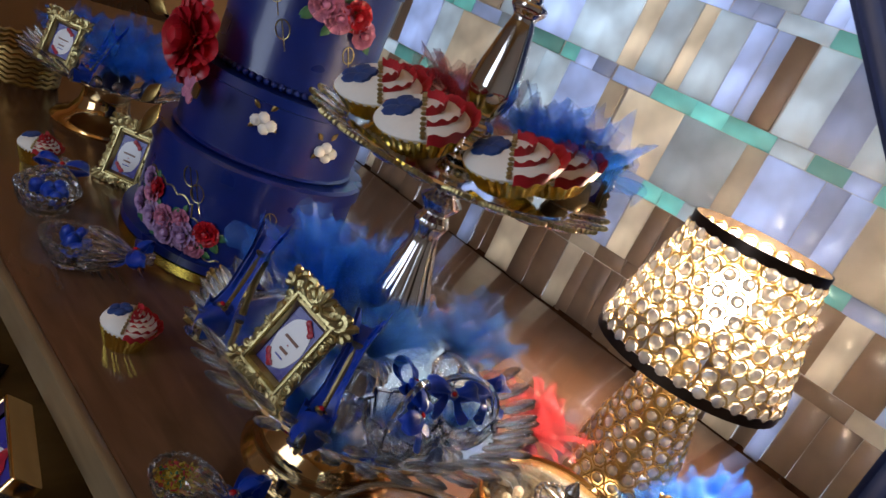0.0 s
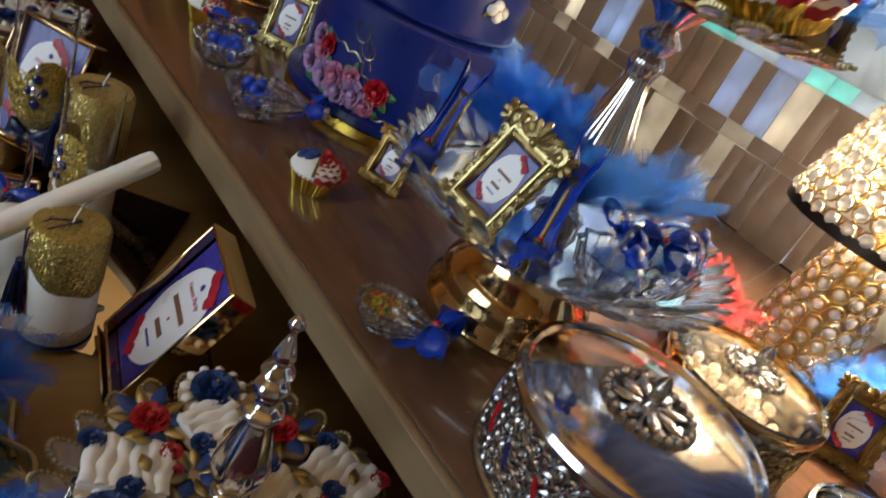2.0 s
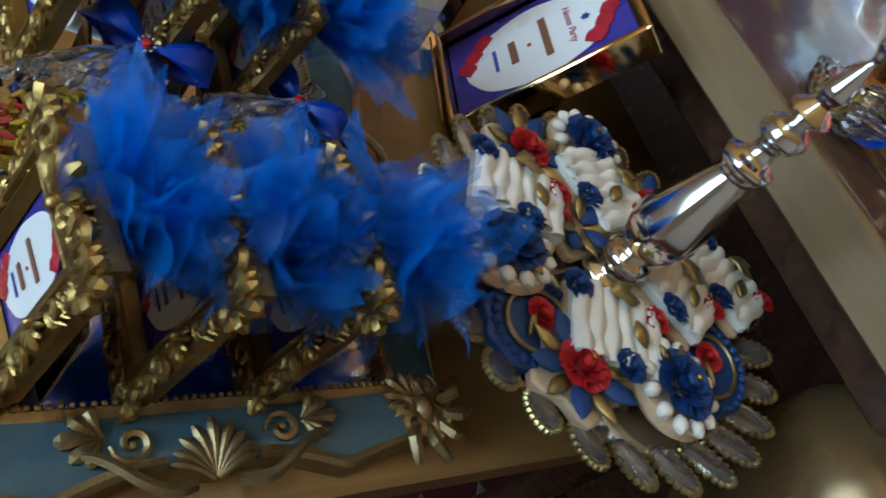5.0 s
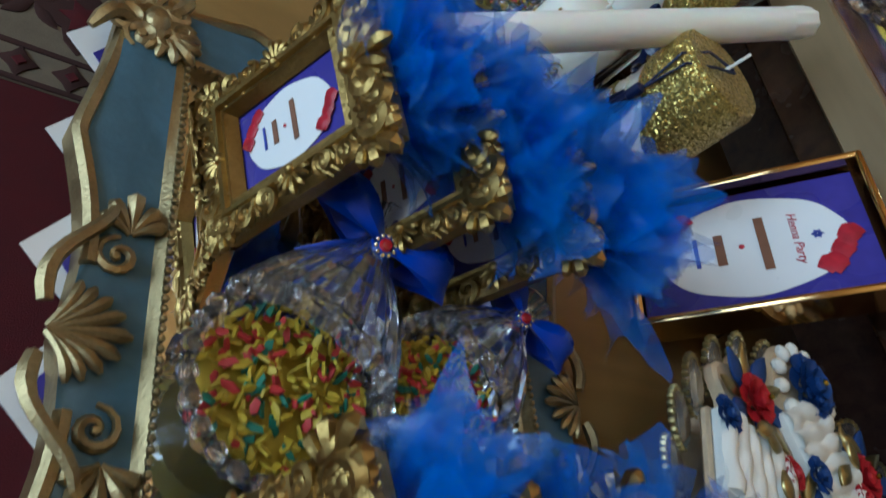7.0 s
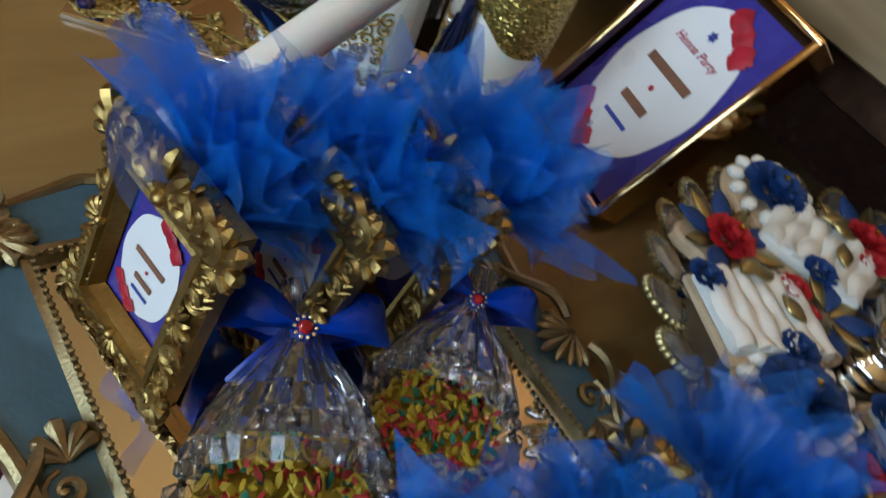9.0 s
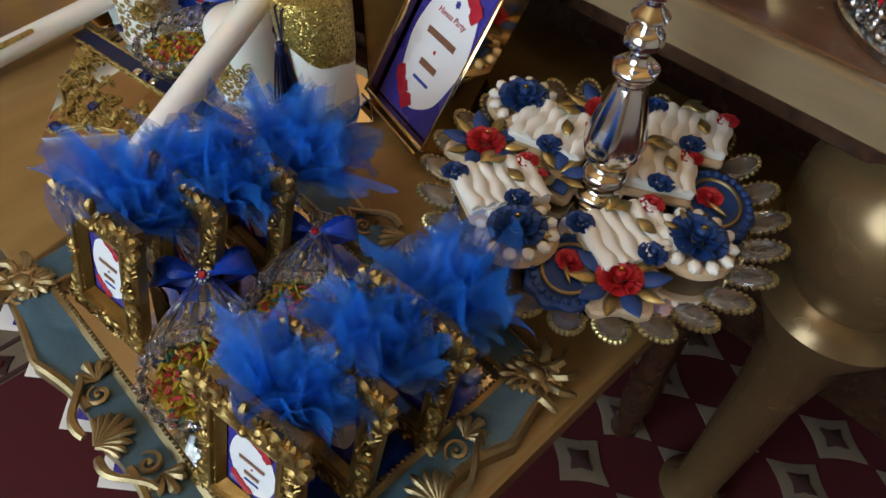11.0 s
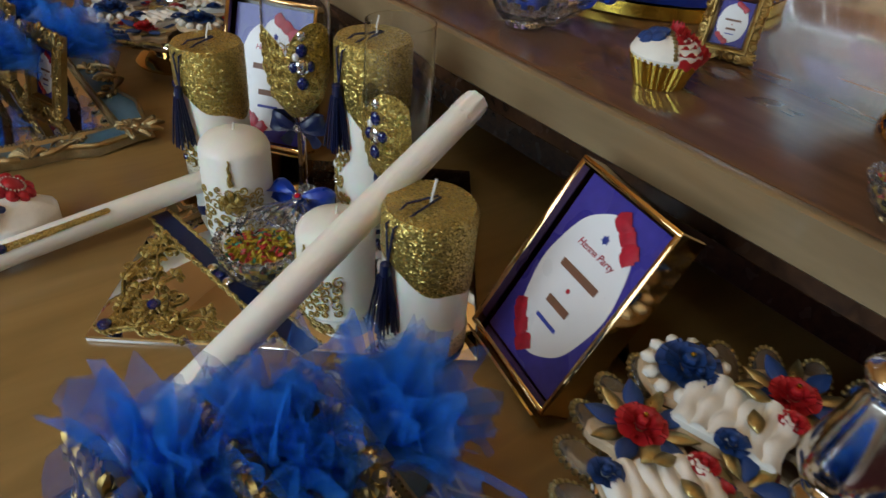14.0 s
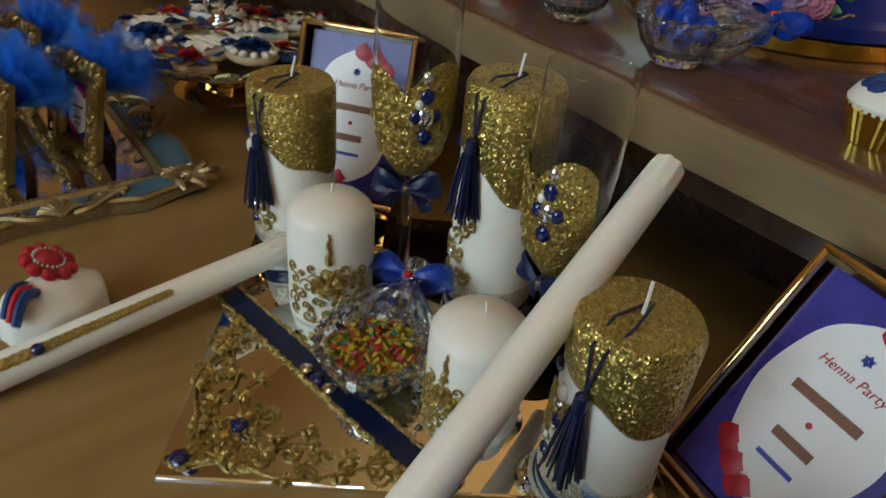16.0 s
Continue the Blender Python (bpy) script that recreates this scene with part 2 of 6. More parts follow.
def glow(name, colour, strength):
    mat = bpy.data.materials.new(name)
    mat.use_nodes = True
    b = mat.node_tree.nodes["Principled BSDF"]
    b.inputs["Emission Color"].default_value, b.inputs["Emission Strength"].default_value = (*colour, 1), strength
    return mat


M["bulb"] = glow("glowing bulb", (1.0, 0.8, 0.52), 60)
M["spot"] = glow("glowing ceiling spot", (1.0, 0.95, 0.88), 30)


def pane_mat(name, colour, through_light, rough=0.25):
    """Coloured pane that scatters the added backlight from behind and glosses in front."""
    mat = material(name, colour, rough, 0, 0.12, 9, 0.2, 60)
    t = mat.node_tree
    b, out = t.nodes["Principled BSDF"], t.nodes["Material Output"]
    tr, mx = t.nodes.new("ShaderNodeBsdfTranslucent"), t.nodes.new("ShaderNodeMixShader")
    info, hsv = t.nodes.new("ShaderNodeObjectInfo"), t.nodes.new("ShaderNodeHueSaturation")
    hsv.inputs["Color"].default_value = (*colour, 1)
    mr = t.nodes.new("ShaderNodeMapRange")
    mr.inputs["To Min"].default_value, mr.inputs["To Max"].default_value = 0.45, 1.1
    t.links.new(info.outputs["Random"], mr.inputs[0])
    co, mp, no = (t.nodes.new("ShaderNode" + k) for k in ("TexCoord", "Mapping", "TexNoise"))
    mp.inputs["Scale"].default_value = (9, 9, 1.5)
    no.inputs["Scale"].default_value, no.inputs["Detail"].default_value = 1.3, 2
    t.links.new(co.outputs["Object"], mp.inputs[0])
    t.links.new(mp.outputs[0], no.inputs["Vector"])
    cloud, mul = t.nodes.new("ShaderNodeMapRange"), t.nodes.new("ShaderNodeMath")
    cloud.inputs["From Min"].default_value, cloud.inputs["From Max"].default_value = 0.3, 0.7
    cloud.inputs["To Min"].default_value, cloud.inputs["To Max"].default_value = 0.65, 1.25
    t.links.new(no.outputs["Fac"], cloud.inputs[0])
    mul.operation = "MULTIPLY"
    t.links.new(mr.outputs[0], mul.inputs[0]), t.links.new(cloud.outputs[0], mul.inputs[1])
    t.links.new(mul.outputs[0], hsv.inputs["Value"])
    t.links.new(hsv.outputs[0], tr.inputs[0])
    mx.inputs[0].default_value = through_light
    t.links.new(b.outputs[0], mx.inputs[1]), t.links.new(tr.outputs[0], mx.inputs[2])
    t.links.new(mx.outputs[0], out.inputs[0])
    return mat


M["pane_white"] = pane_mat("milky glass pane", (0.72, 0.78, 0.80), 0.65)
M["pane_cream"] = pane_mat("cream glass pane", (0.78, 0.69, 0.55), 0.6)
M["pane_aqua"] = pane_mat("aqua glass pane", (0.40, 0.72, 0.65), 0.65)
M["pane_lilac"] = pane_mat("lilac glass pane", (0.62, 0.68, 0.84), 0.65)
M["pane_brown"] = pane_mat("brown glass strip", (0.34, 0.25, 0.18), 0.4, 0.3)


# ---- mesh helpers ----
ID = Matrix.Identity(4)


def T(x, y, z):
    return Matrix.Translation((x, y, z))


def S(x, y, z):
    return Matrix.Diagonal((x, y, z, 1))


def thing(name, label, category, m=ID, group="", kind=""):
    ob = new(name)
    ob.empty_display_size = 0.02
    ob.matrix_world = m
    return tagged(ob, label, category, group, kind)


def mesh_of(name, bm, mat, angle=40):
    me = bpy.data.meshes.new(name)
    bm.to_mesh(me)
    bm.free()
    me.shade_smooth()
    me.set_sharp_from_angle(angle=radians(angle))
    for one in mat if isinstance(mat, (list, tuple)) else (mat,):
        me.materials.append(M[one])
    return me


def part(name, bm, mat, parent, label="", m=None, kind="", angle=40):
    """Links a bmesh as one mesh object under a thing or under a part."""
    ob = new(name, mesh_of(name, bm, mat, angle) if isinstance(bm, bmesh.types.BMesh) else bm)
    ob.parent = parent
    if m is not None:
        ob.matrix_local = m
    return tagged(ob, label, kind=kind)


def solid(name, bm, mat, label, category, m=ID, group="", kind="", angle=40):
    """A thing that is one mesh."""
    ob = new(name, mesh_of(name, bm, mat, angle))
    ob.matrix_world = m
    return tagged(ob, label, category, group, kind)


def grid_faces(bm, rows, closed_u=False, closed_v=False, mi=0):
    nu, nv = len(rows), len(rows[0])
    for i in range(nu if closed_u else nu - 1):
        a, b = rows[i], rows[(i + 1) % nu]
        for j in range(nv if closed_v else nv - 1):
            k = (j + 1) % nv
            f = bm.faces.new((a[j], b[j], b[k], a[k]))
            f.material_index = mi


def lathe(bm, prof, n=32, m=ID, flute=0, amp=0.0, lo=-1e9, mi=0, cap=True, cut=0.0):
    """Turned form: prof is a list of (radius, height); flutes ripple it above the height lo; cut shifts them from ring to ring."""
    rings = []
    for i, (r, z) in enumerate(prof):
        ring = []
        for k in range(n):
            a = 2 * math.pi * k / n
            q = r * (1 + (amp * math.cos(flute * a + cut * i) if z >= lo else 0))
            ring.append(bm.verts.new(m @ Vector((q * math.cos(a), q * math.sin(a), z))))
        rings.append(ring)
    for a, b in zip(rings, rings[1:]):
        for k in range(n):
            f = bm.faces.new((a[k], a[(k + 1) % n], b[(k + 1) % n], b[k]))
            f.material_index = mi
    if cap and prof[0][0] > 1e-6:
        bm.faces.new(list(reversed(rings[0]))).material_index = mi
    if cap and prof[-1][0] > 1e-6:
        bm.faces.new(rings[-1]).material_index = mi


def eased(prof, k=3):
    """A turned profile with k rounded steps between its points."""
    out = []
    for i in range(len(prof) - 1):
        p0, p1, p2, p3 = (Vector(prof[min(max(j, 0), len(prof) - 1)]) for j in (i - 1, i, i + 1, i + 2))
        for s in range(k):
            t = s / k
            v = 0.5 * (2 * p1 + (p2 - p0) * t + (2 * p0 - 5 * p1 + 4 * p2 - p3) * t * t + (3 * p1 - p0 - 3 * p2 + p3) * t ** 3)
            out.append((max(v.x, 0.0003), v.y))
    return out + [tuple(prof[-1])]


def box(bm, sx, sy, sz, m=ID, bevel=0.0, mi=0):
    """A block on its base centre, with eased edges."""
    c = min(bevel, sx / 3, sy / 3, sz / 3)
    if not c:
        v = [bm.verts.new(m @ Vector((x * sx / 2, y * sy / 2, z * sz))) for z in (0, 1) for x, y in ((-1, -1), (1, -1), (1, 1), (-1, 1))]
        for q in ((3, 2, 1, 0), (4, 5, 6, 7), (0, 1, 5, 4), (1, 2, 6, 5), (2, 3, 7, 6), (3, 0, 4, 7)):
            bm.faces.new([v[i] for i in q]).material_index = mi
        return
    def loop(hx, hy, z):
        return [bm.verts.new(m @ Vector(p)) for p in ((-hx + c, -hy, z), (hx - c, -hy, z), (hx, -hy + c, z), (hx, hy - c, z), (hx - c, hy, z), (-hx + c, hy, z), (-hx, hy - c, z), (-hx, -hy + c, z))]
    hx, hy = sx / 2, sy / 2
    rows = [loop(hx - c, hy - c, 0), loop(hx, hy, c), loop(hx, hy, sz - c), loop(hx - c, hy - c, sz)]
    for a, b in zip(rows, rows[1:]):
        for k in range(8):
            bm.faces.new((a[k], a[(k + 1) % 8], b[(k + 1) % 8], b[k])).material_index = mi
    bm.faces.new(list(reversed(rows[0]))).material_index = mi
    bm.faces.new(rows[-1]).material_index = mi


def tube(bm, pts, r, n=6, closed=False, mi=0):
    """A round cord along points; r is one radius or one for each point."""
    pts = [Vector(p) for p in pts]
    rs = r if isinstance(r, (list, tuple)) else [r] * len(pts)
    rows, side = [], None
    for i, p in enumerate(pts):
        a = pts[i - 1] if i or closed else p
        b = pts[(i + 1) % len(pts)] if i < len(pts) - 1 or closed else p
        d = (b - a).normalized() if (b - a).length > 1e-9 else Vector((0, 0, 1))
        if side is None:
            side = d.orthogonal().normalized()
        side = (side - d * side.dot(d))
        side = side.normalized() if side.length > 1e-6 else d.orthogonal().normalized()
        up = d.cross(side)
        rows.append([bm.verts.new(p + (side * math.cos(2 * math.pi * k / n) + up * math.sin(2 * math.pi * k / n)) * rs[i]) for k in range(n)])
    grid_faces(bm, rows, closed, True, mi)
    if not closed:
        bm.faces.new(list(reversed(rows[0]))).material_index = mi
        bm.faces.new(rows[-1]).material_index = mi


def ball(bm, m, nu=8, nv=6, mi=0):
    """A ball of radius 1 under the matrix m."""
    top, low = bm.verts.new(m @ Vector((0, 0, 1))), bm.verts.new(m @ Vector((0, 0, -1)))
    rows = []
    for i in range(1, nv):
        b = math.pi * i / nv
        rows.append([bm.verts.new(m @ Vector((math.sin(b) * math.cos(2 * math.pi * k / nu), math.sin(b) * math.sin(2 * math.pi * k / nu), math.cos(b)))) for k in range(nu)])
    for a, b in zip(rows, rows[1:]):
        for k in range(nu):
            bm.faces.new((a[k], b[k], b[(k + 1) % nu], a[(k + 1) % nu])).material_index = mi
    for k in range(nu):
        bm.faces.new((top, rows[0][k], rows[0][(k + 1) % nu])).material_index = mi
        bm.faces.new((low, rows[-1][(k + 1) % nu], rows[-1][k])).material_index = mi


def sheet(bm, f, nu, nv, mi=0):
    """A surface f(u, v), u and v from 0 to 1."""
    rows = [[bm.verts.new(f(i / nu, j / nv)) for j in range(nv + 1)] for i in range(nu + 1)]
    grid_faces(bm, rows, mi=mi)


def plate(bm, pts, thick, m=ID, mi=0, dome=0.0):
    """A flat outline with thickness; dome lifts the middle."""
    n = len(pts)
    cx, cy = sum(p[0] for p in pts) / n, sum(p[1] for p in pts) / n
    low = [bm.verts.new(m @ Vector((x, y, 0))) for x, y in pts]
    mid = [bm.verts.new(m @ Vector((x, y, thick * 0.75))) for x, y in pts]
    top = [bm.verts.new(m @ Vector((cx + (x - cx) * 0.93, cy + (y - cy) * 0.93, thick))) for x, y in pts]
    for a, b in ((low, mid), (mid, top)):
        for k in range(n):
            bm.faces.new((a[k], a[(k + 1) % n], b[(k + 1) % n], b[k])).material_index = mi
    if dome:
        c = bm.verts.new(m @ Vector((cx, cy, thick + dome)))
        for k in range(n):
            bm.faces.new((top[k], top[(k + 1) % n], c)).material_index = mi
    else:
        bm.faces.new(top).material_index = mi
    bm.faces.new(list(reversed(low))).material_index = mi


def ring_points(n, rx, ry=None, wave=0.0, lobes=0):
    ry = ry or rx
    return [((rx * (1 + wave * math.cos(lobes * 2 * math.pi * k / n))) * math.cos(2 * math.pi * k / n),
             (ry * (1 + wave * math.cos(lobes * 2 * math.pi * k / n))) * math.sin(2 * math.pi * k / n)) for k in range(n)]


def scroll(bm, m, size, r, turns=1.35, flip=1, mi=0):
    """A carved C-scroll that tapers into its eye."""
    pts, rs = [], []
    n = 16
    for i in range(n + 1):
        q = i / n
        a = flip * q * turns * 2 * math.pi
        rad = size * (1 - 0.8 * q)
        pts.append(m @ Vector((rad * math.cos(a), rad * math.sin(a), r * 0.6 + 0.4 * r * math.sin(math.pi * q))))
        rs.append(r * (0.55 + 0.6 * math.sin(math.pi * min(q * 1.1, 1))))
    tube(bm, pts, rs, 5, mi=mi)
    ball(bm, m @ T(size * 0.1 * math.cos(a), size * 0.1 * math.sin(a), r * 0.7) @ S(r * 1.2, r * 1.2, r * 1.1), 6, 4, mi)


def leaf_fan(bm, m, size, r, count=5, mi=0):
    """An acanthus or shell fan: ribs that widen from one root until they touch, with rounded ends."""
    half = radians(58)
    for k in range(count):
        a = -half + 2 * half * k / (count - 1)
        ln = size * (1 - 0.30 * abs(math.sin(a)))
        pts, rs = [], []
        for i in range(8):
            q = i / 7
            b = a + 0.16 * q * q * math.sin(2 * a)
            pts.append(m @ Vector((math.sin(b) * ln * (0.05 + 0.90 * q), math.cos(b) * ln * (0.05 + 0.90 * q), r * (0.1 + 1.0 * math.sin(math.pi * q * 0.8)))))
            rs.append(max(r * 0.5, ln * (0.1 + 0.9 * q) * half / (count - 1) * 1.02) * (1, 1, 1, 1, 1, 1, 0.9, 0.3)[i])
        tube(bm, pts, rs, 6, mi=mi)


def rosette(bm, m, size, layers=3, mi=0):
    """An icing or cloth rose: rings of cupped petals round a bud."""
    ball(bm, m @ T(0, 0, size * 0.35) @ S(size * 0.3, size * 0.3, size * 0.35), 6, 4, mi)
    for l in range(layers):
        n = 4 + 2 * l
        rad = size * (0.3 + 0.62 * l / max(layers - 1, 1) * 0.9)
        for k in range(n):
            a = 2 * math.pi * (k + 0.4 * l) / n
            pm = m @ pose(0, 0, 0, 0, 0, math.degrees(a)) @ T(rad * 0.8, 0, size * (0.32 - 0.07 * l)) @ pose(0, 0, 0, 0, 24 + 24 * l, 0)
            w = rad * 1.5 * math.pi / n + size * 0.12

            def f(u, v, pm=pm, w=w):
                y = (u - 0.5) * 2
                return pm @ Vector((size * 0.2 * (y * y) * -1 + size * 0.1 * v, y * w * 0.75 * (0.55 + 0.45 * v), (v - 0.45) * size * 0.62 * (1 - 0.3 * y * y)))
            sheet(bm, f, 4, 2, mi)


def leaf(bm, m, length, width, mi=0, thick=0.0015):
    pts = [(width / 2 * math.sin(math.pi * q) * s, length * q) for s, qs in ((1, [i / 6 for i in range(7)]), (-1, [i / 6 for i in range(5, 0, -1)])) for q in qs]
    plate(bm, pts, thick, m, mi, thick * 0.7)


def satin_bow(parent, m, w, mat="blue_satin", jewel="red_jewel", tails=True, name="bow"):
    """A tied satin bow: two loops, two tails, a knot and a rhinestone."""
    bm = bmesh.new()
    for s in (-1, 1):
        for layer in (0, 1):
            def f(u, v, s=s, layer=layer):
                a = math.pi * (0.06 + 0.94 * u) * 2
                x = w * 0.30 * (1 - math.cos(a)) * 0.5 * 2
                lift = w * 0.16 * math.sin(a) * (1 - 0.25 * layer)
                y = (v - 0.5) * w * (0.10 + 0.26 * math.sin(a / 2)) + w * 0.04 * math.sin(a * 2 + v * 4)
                return m @ pose(0, 0, 0, 0, 0, 14 * s) @ Vector((s * x, y, lift + w * 0.05 + 0.025 * w * math.cos(9 * v)))
            if layer == 0:
                sheet(bm, f, 14, 6)
        if tails:
            def g(u, v, s=s):
                return m @ pose(0, 0, 0, 0, 0, s * 34) @ Vector((s * w * 0.05 + (v - 0.5) * w * (0.12 + 0.14 * u), -w * 0.62 * u + w * 0.05 * abs(v - 0.5) * 2 * u, w * 0.05 * math.sin(5 * u + s) - 0.04 * w * u))
            sheet(bm, g, 8, 4)
    ob = part(name, bm, mat, parent)
    bm = bmesh.new()
    ball(bm, m @ T(0, 0, w * 0.09) @ S(w * 0.1, w * 0.12, w * 0.08), 8, 6)
    part("knot", bm, mat, ob)
    if jewel:
        bm = bmesh.new()
        ball(bm, m @ T(0, 0, w * 0.17) @ S(w * 0.055, w * 0.055, w * 0.04), 8, 4)
        part("rhinestone", bm, jewel, ob)
        bm = bmesh.new()
        for k in range(10):
            a = 2 * math.pi * k / 10
            ball(bm, m @ T(w * 0.075 * math.cos(a), w * 0.075 * math.sin(a), w * 0.155) @ S(w * 0.022, w * 0.022, w * 0.022), 5, 4)
        part("rhinestone_ring", bm, "silver", ob)
    return ob


def tulle_puff(parent, m, size, mat="tulle", count=26, seed=1, name="tulle", spread=1.0):
    """A puff of gathered net: many sheer pleated leaves that fan out from one tie, with soft ragged ends."""
    count = int(count * 1.5)
    rng = random.Random(seed)
    bm = bmesh.new()
    for k in range(count):
        yaw = 360 * (k * 0.618 + 0.2 * rng.random())
        tip = (4 + 80 * ((k + rng.random()) / count) ** 0.8) * spread
        ln, wd = size * rng.uniform(0.62, 1.12), size * rng.uniform(0.4, 0.85)
        ph, amp, bend = rng.uniform(0, 6), rng.uniform(0.03, 0.08), rng.uniform(-0.15, 0.25)
        freq, skew, cuts = rng.uniform(9, 17), rng.uniform(0.3, 0.7), rng.uniform(1.5, 3.5)
        pm = m @ pose(0, 0, 0, 0, 0, yaw) @ pose(0, 0, 0, 0, tip, 0)

        def f(u, v, pm=pm, ln=ln, wd=wd, ph=ph, amp=amp, bend=bend, freq=freq, skew=skew, cuts=cuts):
            wide = v ** 0.85
            y = (u - 0.5) * wd * (0.06 + wide)
            corner = (skew - u) / skew if u < skew else (u - skew) / (1 - skew)
            edge = 1 - 0.34 * corner * v * v - 0.16 * abs(math.sin(cuts * math.pi * u + ph)) * v * v
            x = amp * ln * math.sin(freq * u + ph) * (0.3 + wide) + bend * ln * v * v + 0.12 * ln * (2 * u - 1) ** 2 * wide
            return pm @ Vector((x, y, ln * v * edge))
        sheet(bm, f, 16, 6)
    return part(name, bm, mat, parent, angle=180, kind="stuff")


def bars(parent, m, rows, mat, name="print_bar"):
    """Writing that is not spelled out: plain bars (x, y, width, height)."""
    bm = bmesh.new()
    for x, y, w, h in rows:
        box(bm, w, h, 0.0004, m @ T(x, y, 0))
    return part(name, bm, mat, parent)


def words(parent, text, m, size, mat, name="lettering"):
    cu = bpy.data.curves.new(name, "FONT")
    cu.body, cu.size, cu.align_x, cu.align_y, cu.extrude, cu.shear = text, size, "CENTER", "CENTER", 0.0002, 0.25
    cu.materials.append(M[mat])
    ob = new(name, cu)
    ob.parent = parent
    ob.matrix_local = m
    return ob


def label_card(parent, m, w, h, mini=False):
    """A printed card: violet-blue ground, white oval, red roses, writing."""
    bm = bmesh.new()
    box(bm, w, h, 0.001, m)
    card = part("card", bm, "card_blue", parent, "blue-violet printed card")
    bm = bmesh.new()
    plate(bm, ring_points(56, w * 0.425, h * 0.415, 0.012, 8), 0.0006, m @ T(0, 0, 0.0012))
    part("oval", bm, "card_white", card, "white oval with a wavy edge")
    bm = bmesh.new()
    rng = random.Random(3)
    for cx, cy in ((0.16, 0.36), (0.05, 0.40), (0.27, 0.31), (-0.20, -0.36), (-0.30, -0.29), (-0.08, -0.41)):
        for _ in range(3):
            plate(bm, ring_points(9, w * 0.075, w * 0.07, 0.18, 4), 0.0005, m @ T(w * cx + rng.uniform(-1, 1) * w * 0.03, h * cy + rng.uniform(-1, 1) * h * 0.02, 0.0019 + rng.random() * 0.0003))
    part("rose_print", bm, "print_red", card, kind="stuff")
    top = m @ T(0, 0, 0.0022)
    rng = random.Random(5)
    bars(card, top, [(0, h * 0.06, w * 0.46, h * 0.042)], "print_ink")
    bars(card, top, [(0, -h * 0.13, w * 0.27, h * 0.042)], "print_ink")
    bars(card, top, [(0, -h * 0.235, w * 0.26, h * 0.02)], "print_blue")
    bm = bmesh.new()
    ball(bm, top @ T(0, -h * 0.035, 0) @ S(w * 0.022, w * 0.022, 0.0004), 8, 4)
    part("printed_dot", bm, "print_red", card)
    if not mini:
        words(card, "Henna Party", top @ T(0, h * 0.20, 0), w * 0.088, "print_red")
        bm = bmesh.new()
        for k in range(6):
            plate(bm, [(math.cos(0.5 * q) * w * 0.035 * (0.3 + q % 2), math.sin(0.5 * q) * w * 0.03) for q in range(6)], 0.0004, top @ T(0, h * 0.285, 0) @ pose(0, 0, 0, 0, 0, 60 * k))
        part("printed_flower", bm, "print_blue", card)
    return card


# ---- the room ----
def slab(name, sx, sy, sz, at, mat, label, category):
    bm = bmesh.new()
    box(bm, sx, sy, sz, T(*at))
    return solid(name, bm, mat, label, category, kind="structure")


slab("floor", 6.4, 7.0, 0.1, (0.4, 0.8, -0.1), "floor", "grey stone floor of the room", "floor")
slab("ceiling", 6.4, 7.0, 0.1, (0.4, 0.8, 2.75), "ceiling", "ochre painted ceiling", "ceiling")
slab("wall_north", 6.0, 0.15, 2.75, (0.4, 4.1, 0), "wall", "amber plaster wall", "wall")
slab("wall_south", 6.0, 0.15, 2.75, (0.4, -2.6, 0), "wall_pale", "pale plaster wall", "wall")

# west wall with a window opening, behind the camera
west = thing("wall_west", "pale plaster wall with a window opening", "wall", kind="structure")
for sy, sz, y, z in ((2.35, 2.75, -1.425, 0), (2.65, 2.75, 2.775, 0), (1.7, 0.75, 0.6, 0), (1.7, 0.4, 0.6, 2.35)):
    bm = bmesh.new()
    box(bm, 0.15, sy, sz, T(-2.45, y, z))
    part("wall_panel", bm, "wall_pale", west)

# east wall: brown wainscot below, mosaic wall above, built as translucent panes with an added lamp behind
east = thing("wall_east", "wall of brown boards below a glazed screen", "wall", kind="structure")
for sy, sz, y, z, mat in ((6.8, 0.752, 0.75, 0, "dark_wood"), (1.9, 2.01, 3.1, 0.74, "wall"), (1.55, 2.01, -1.85, 0.74, "dark_wood"), (3.25, 0.55, 0.55, 2.2, "wall")):
    bm = bmesh.new()
    box(bm, 0.12, sy, sz, T(1.42, y, z))
    part("wall_panel", bm, mat, east)
# unseen wall, added to close off the backlight's space
bm = bmesh.new()
box(bm, 0.1, 7.0, 2.85, T(3.3, 0.8, -0.05))
solid("wall_outer", bm, "wall_pale", "unseen pale wall closing the space behind the screen", "wall", kind="structure")

window = thing("window_east", "mosaic wall of milky, cream and aqua panes, built as a backlit screen", "window", kind="structure")
rng = random.Random(11)
PANES = {}


def pane_mesh(w, h, mat):
    key = (round(w, 3), round(h, 3), mat)
    if key not in PANES:
        bm = bmesh.new()
        box(bm, w, h, 0.006, ID, 0.0015)
        PANES[key] = mesh_of("pane", bm, mat)
    return PANES[key]


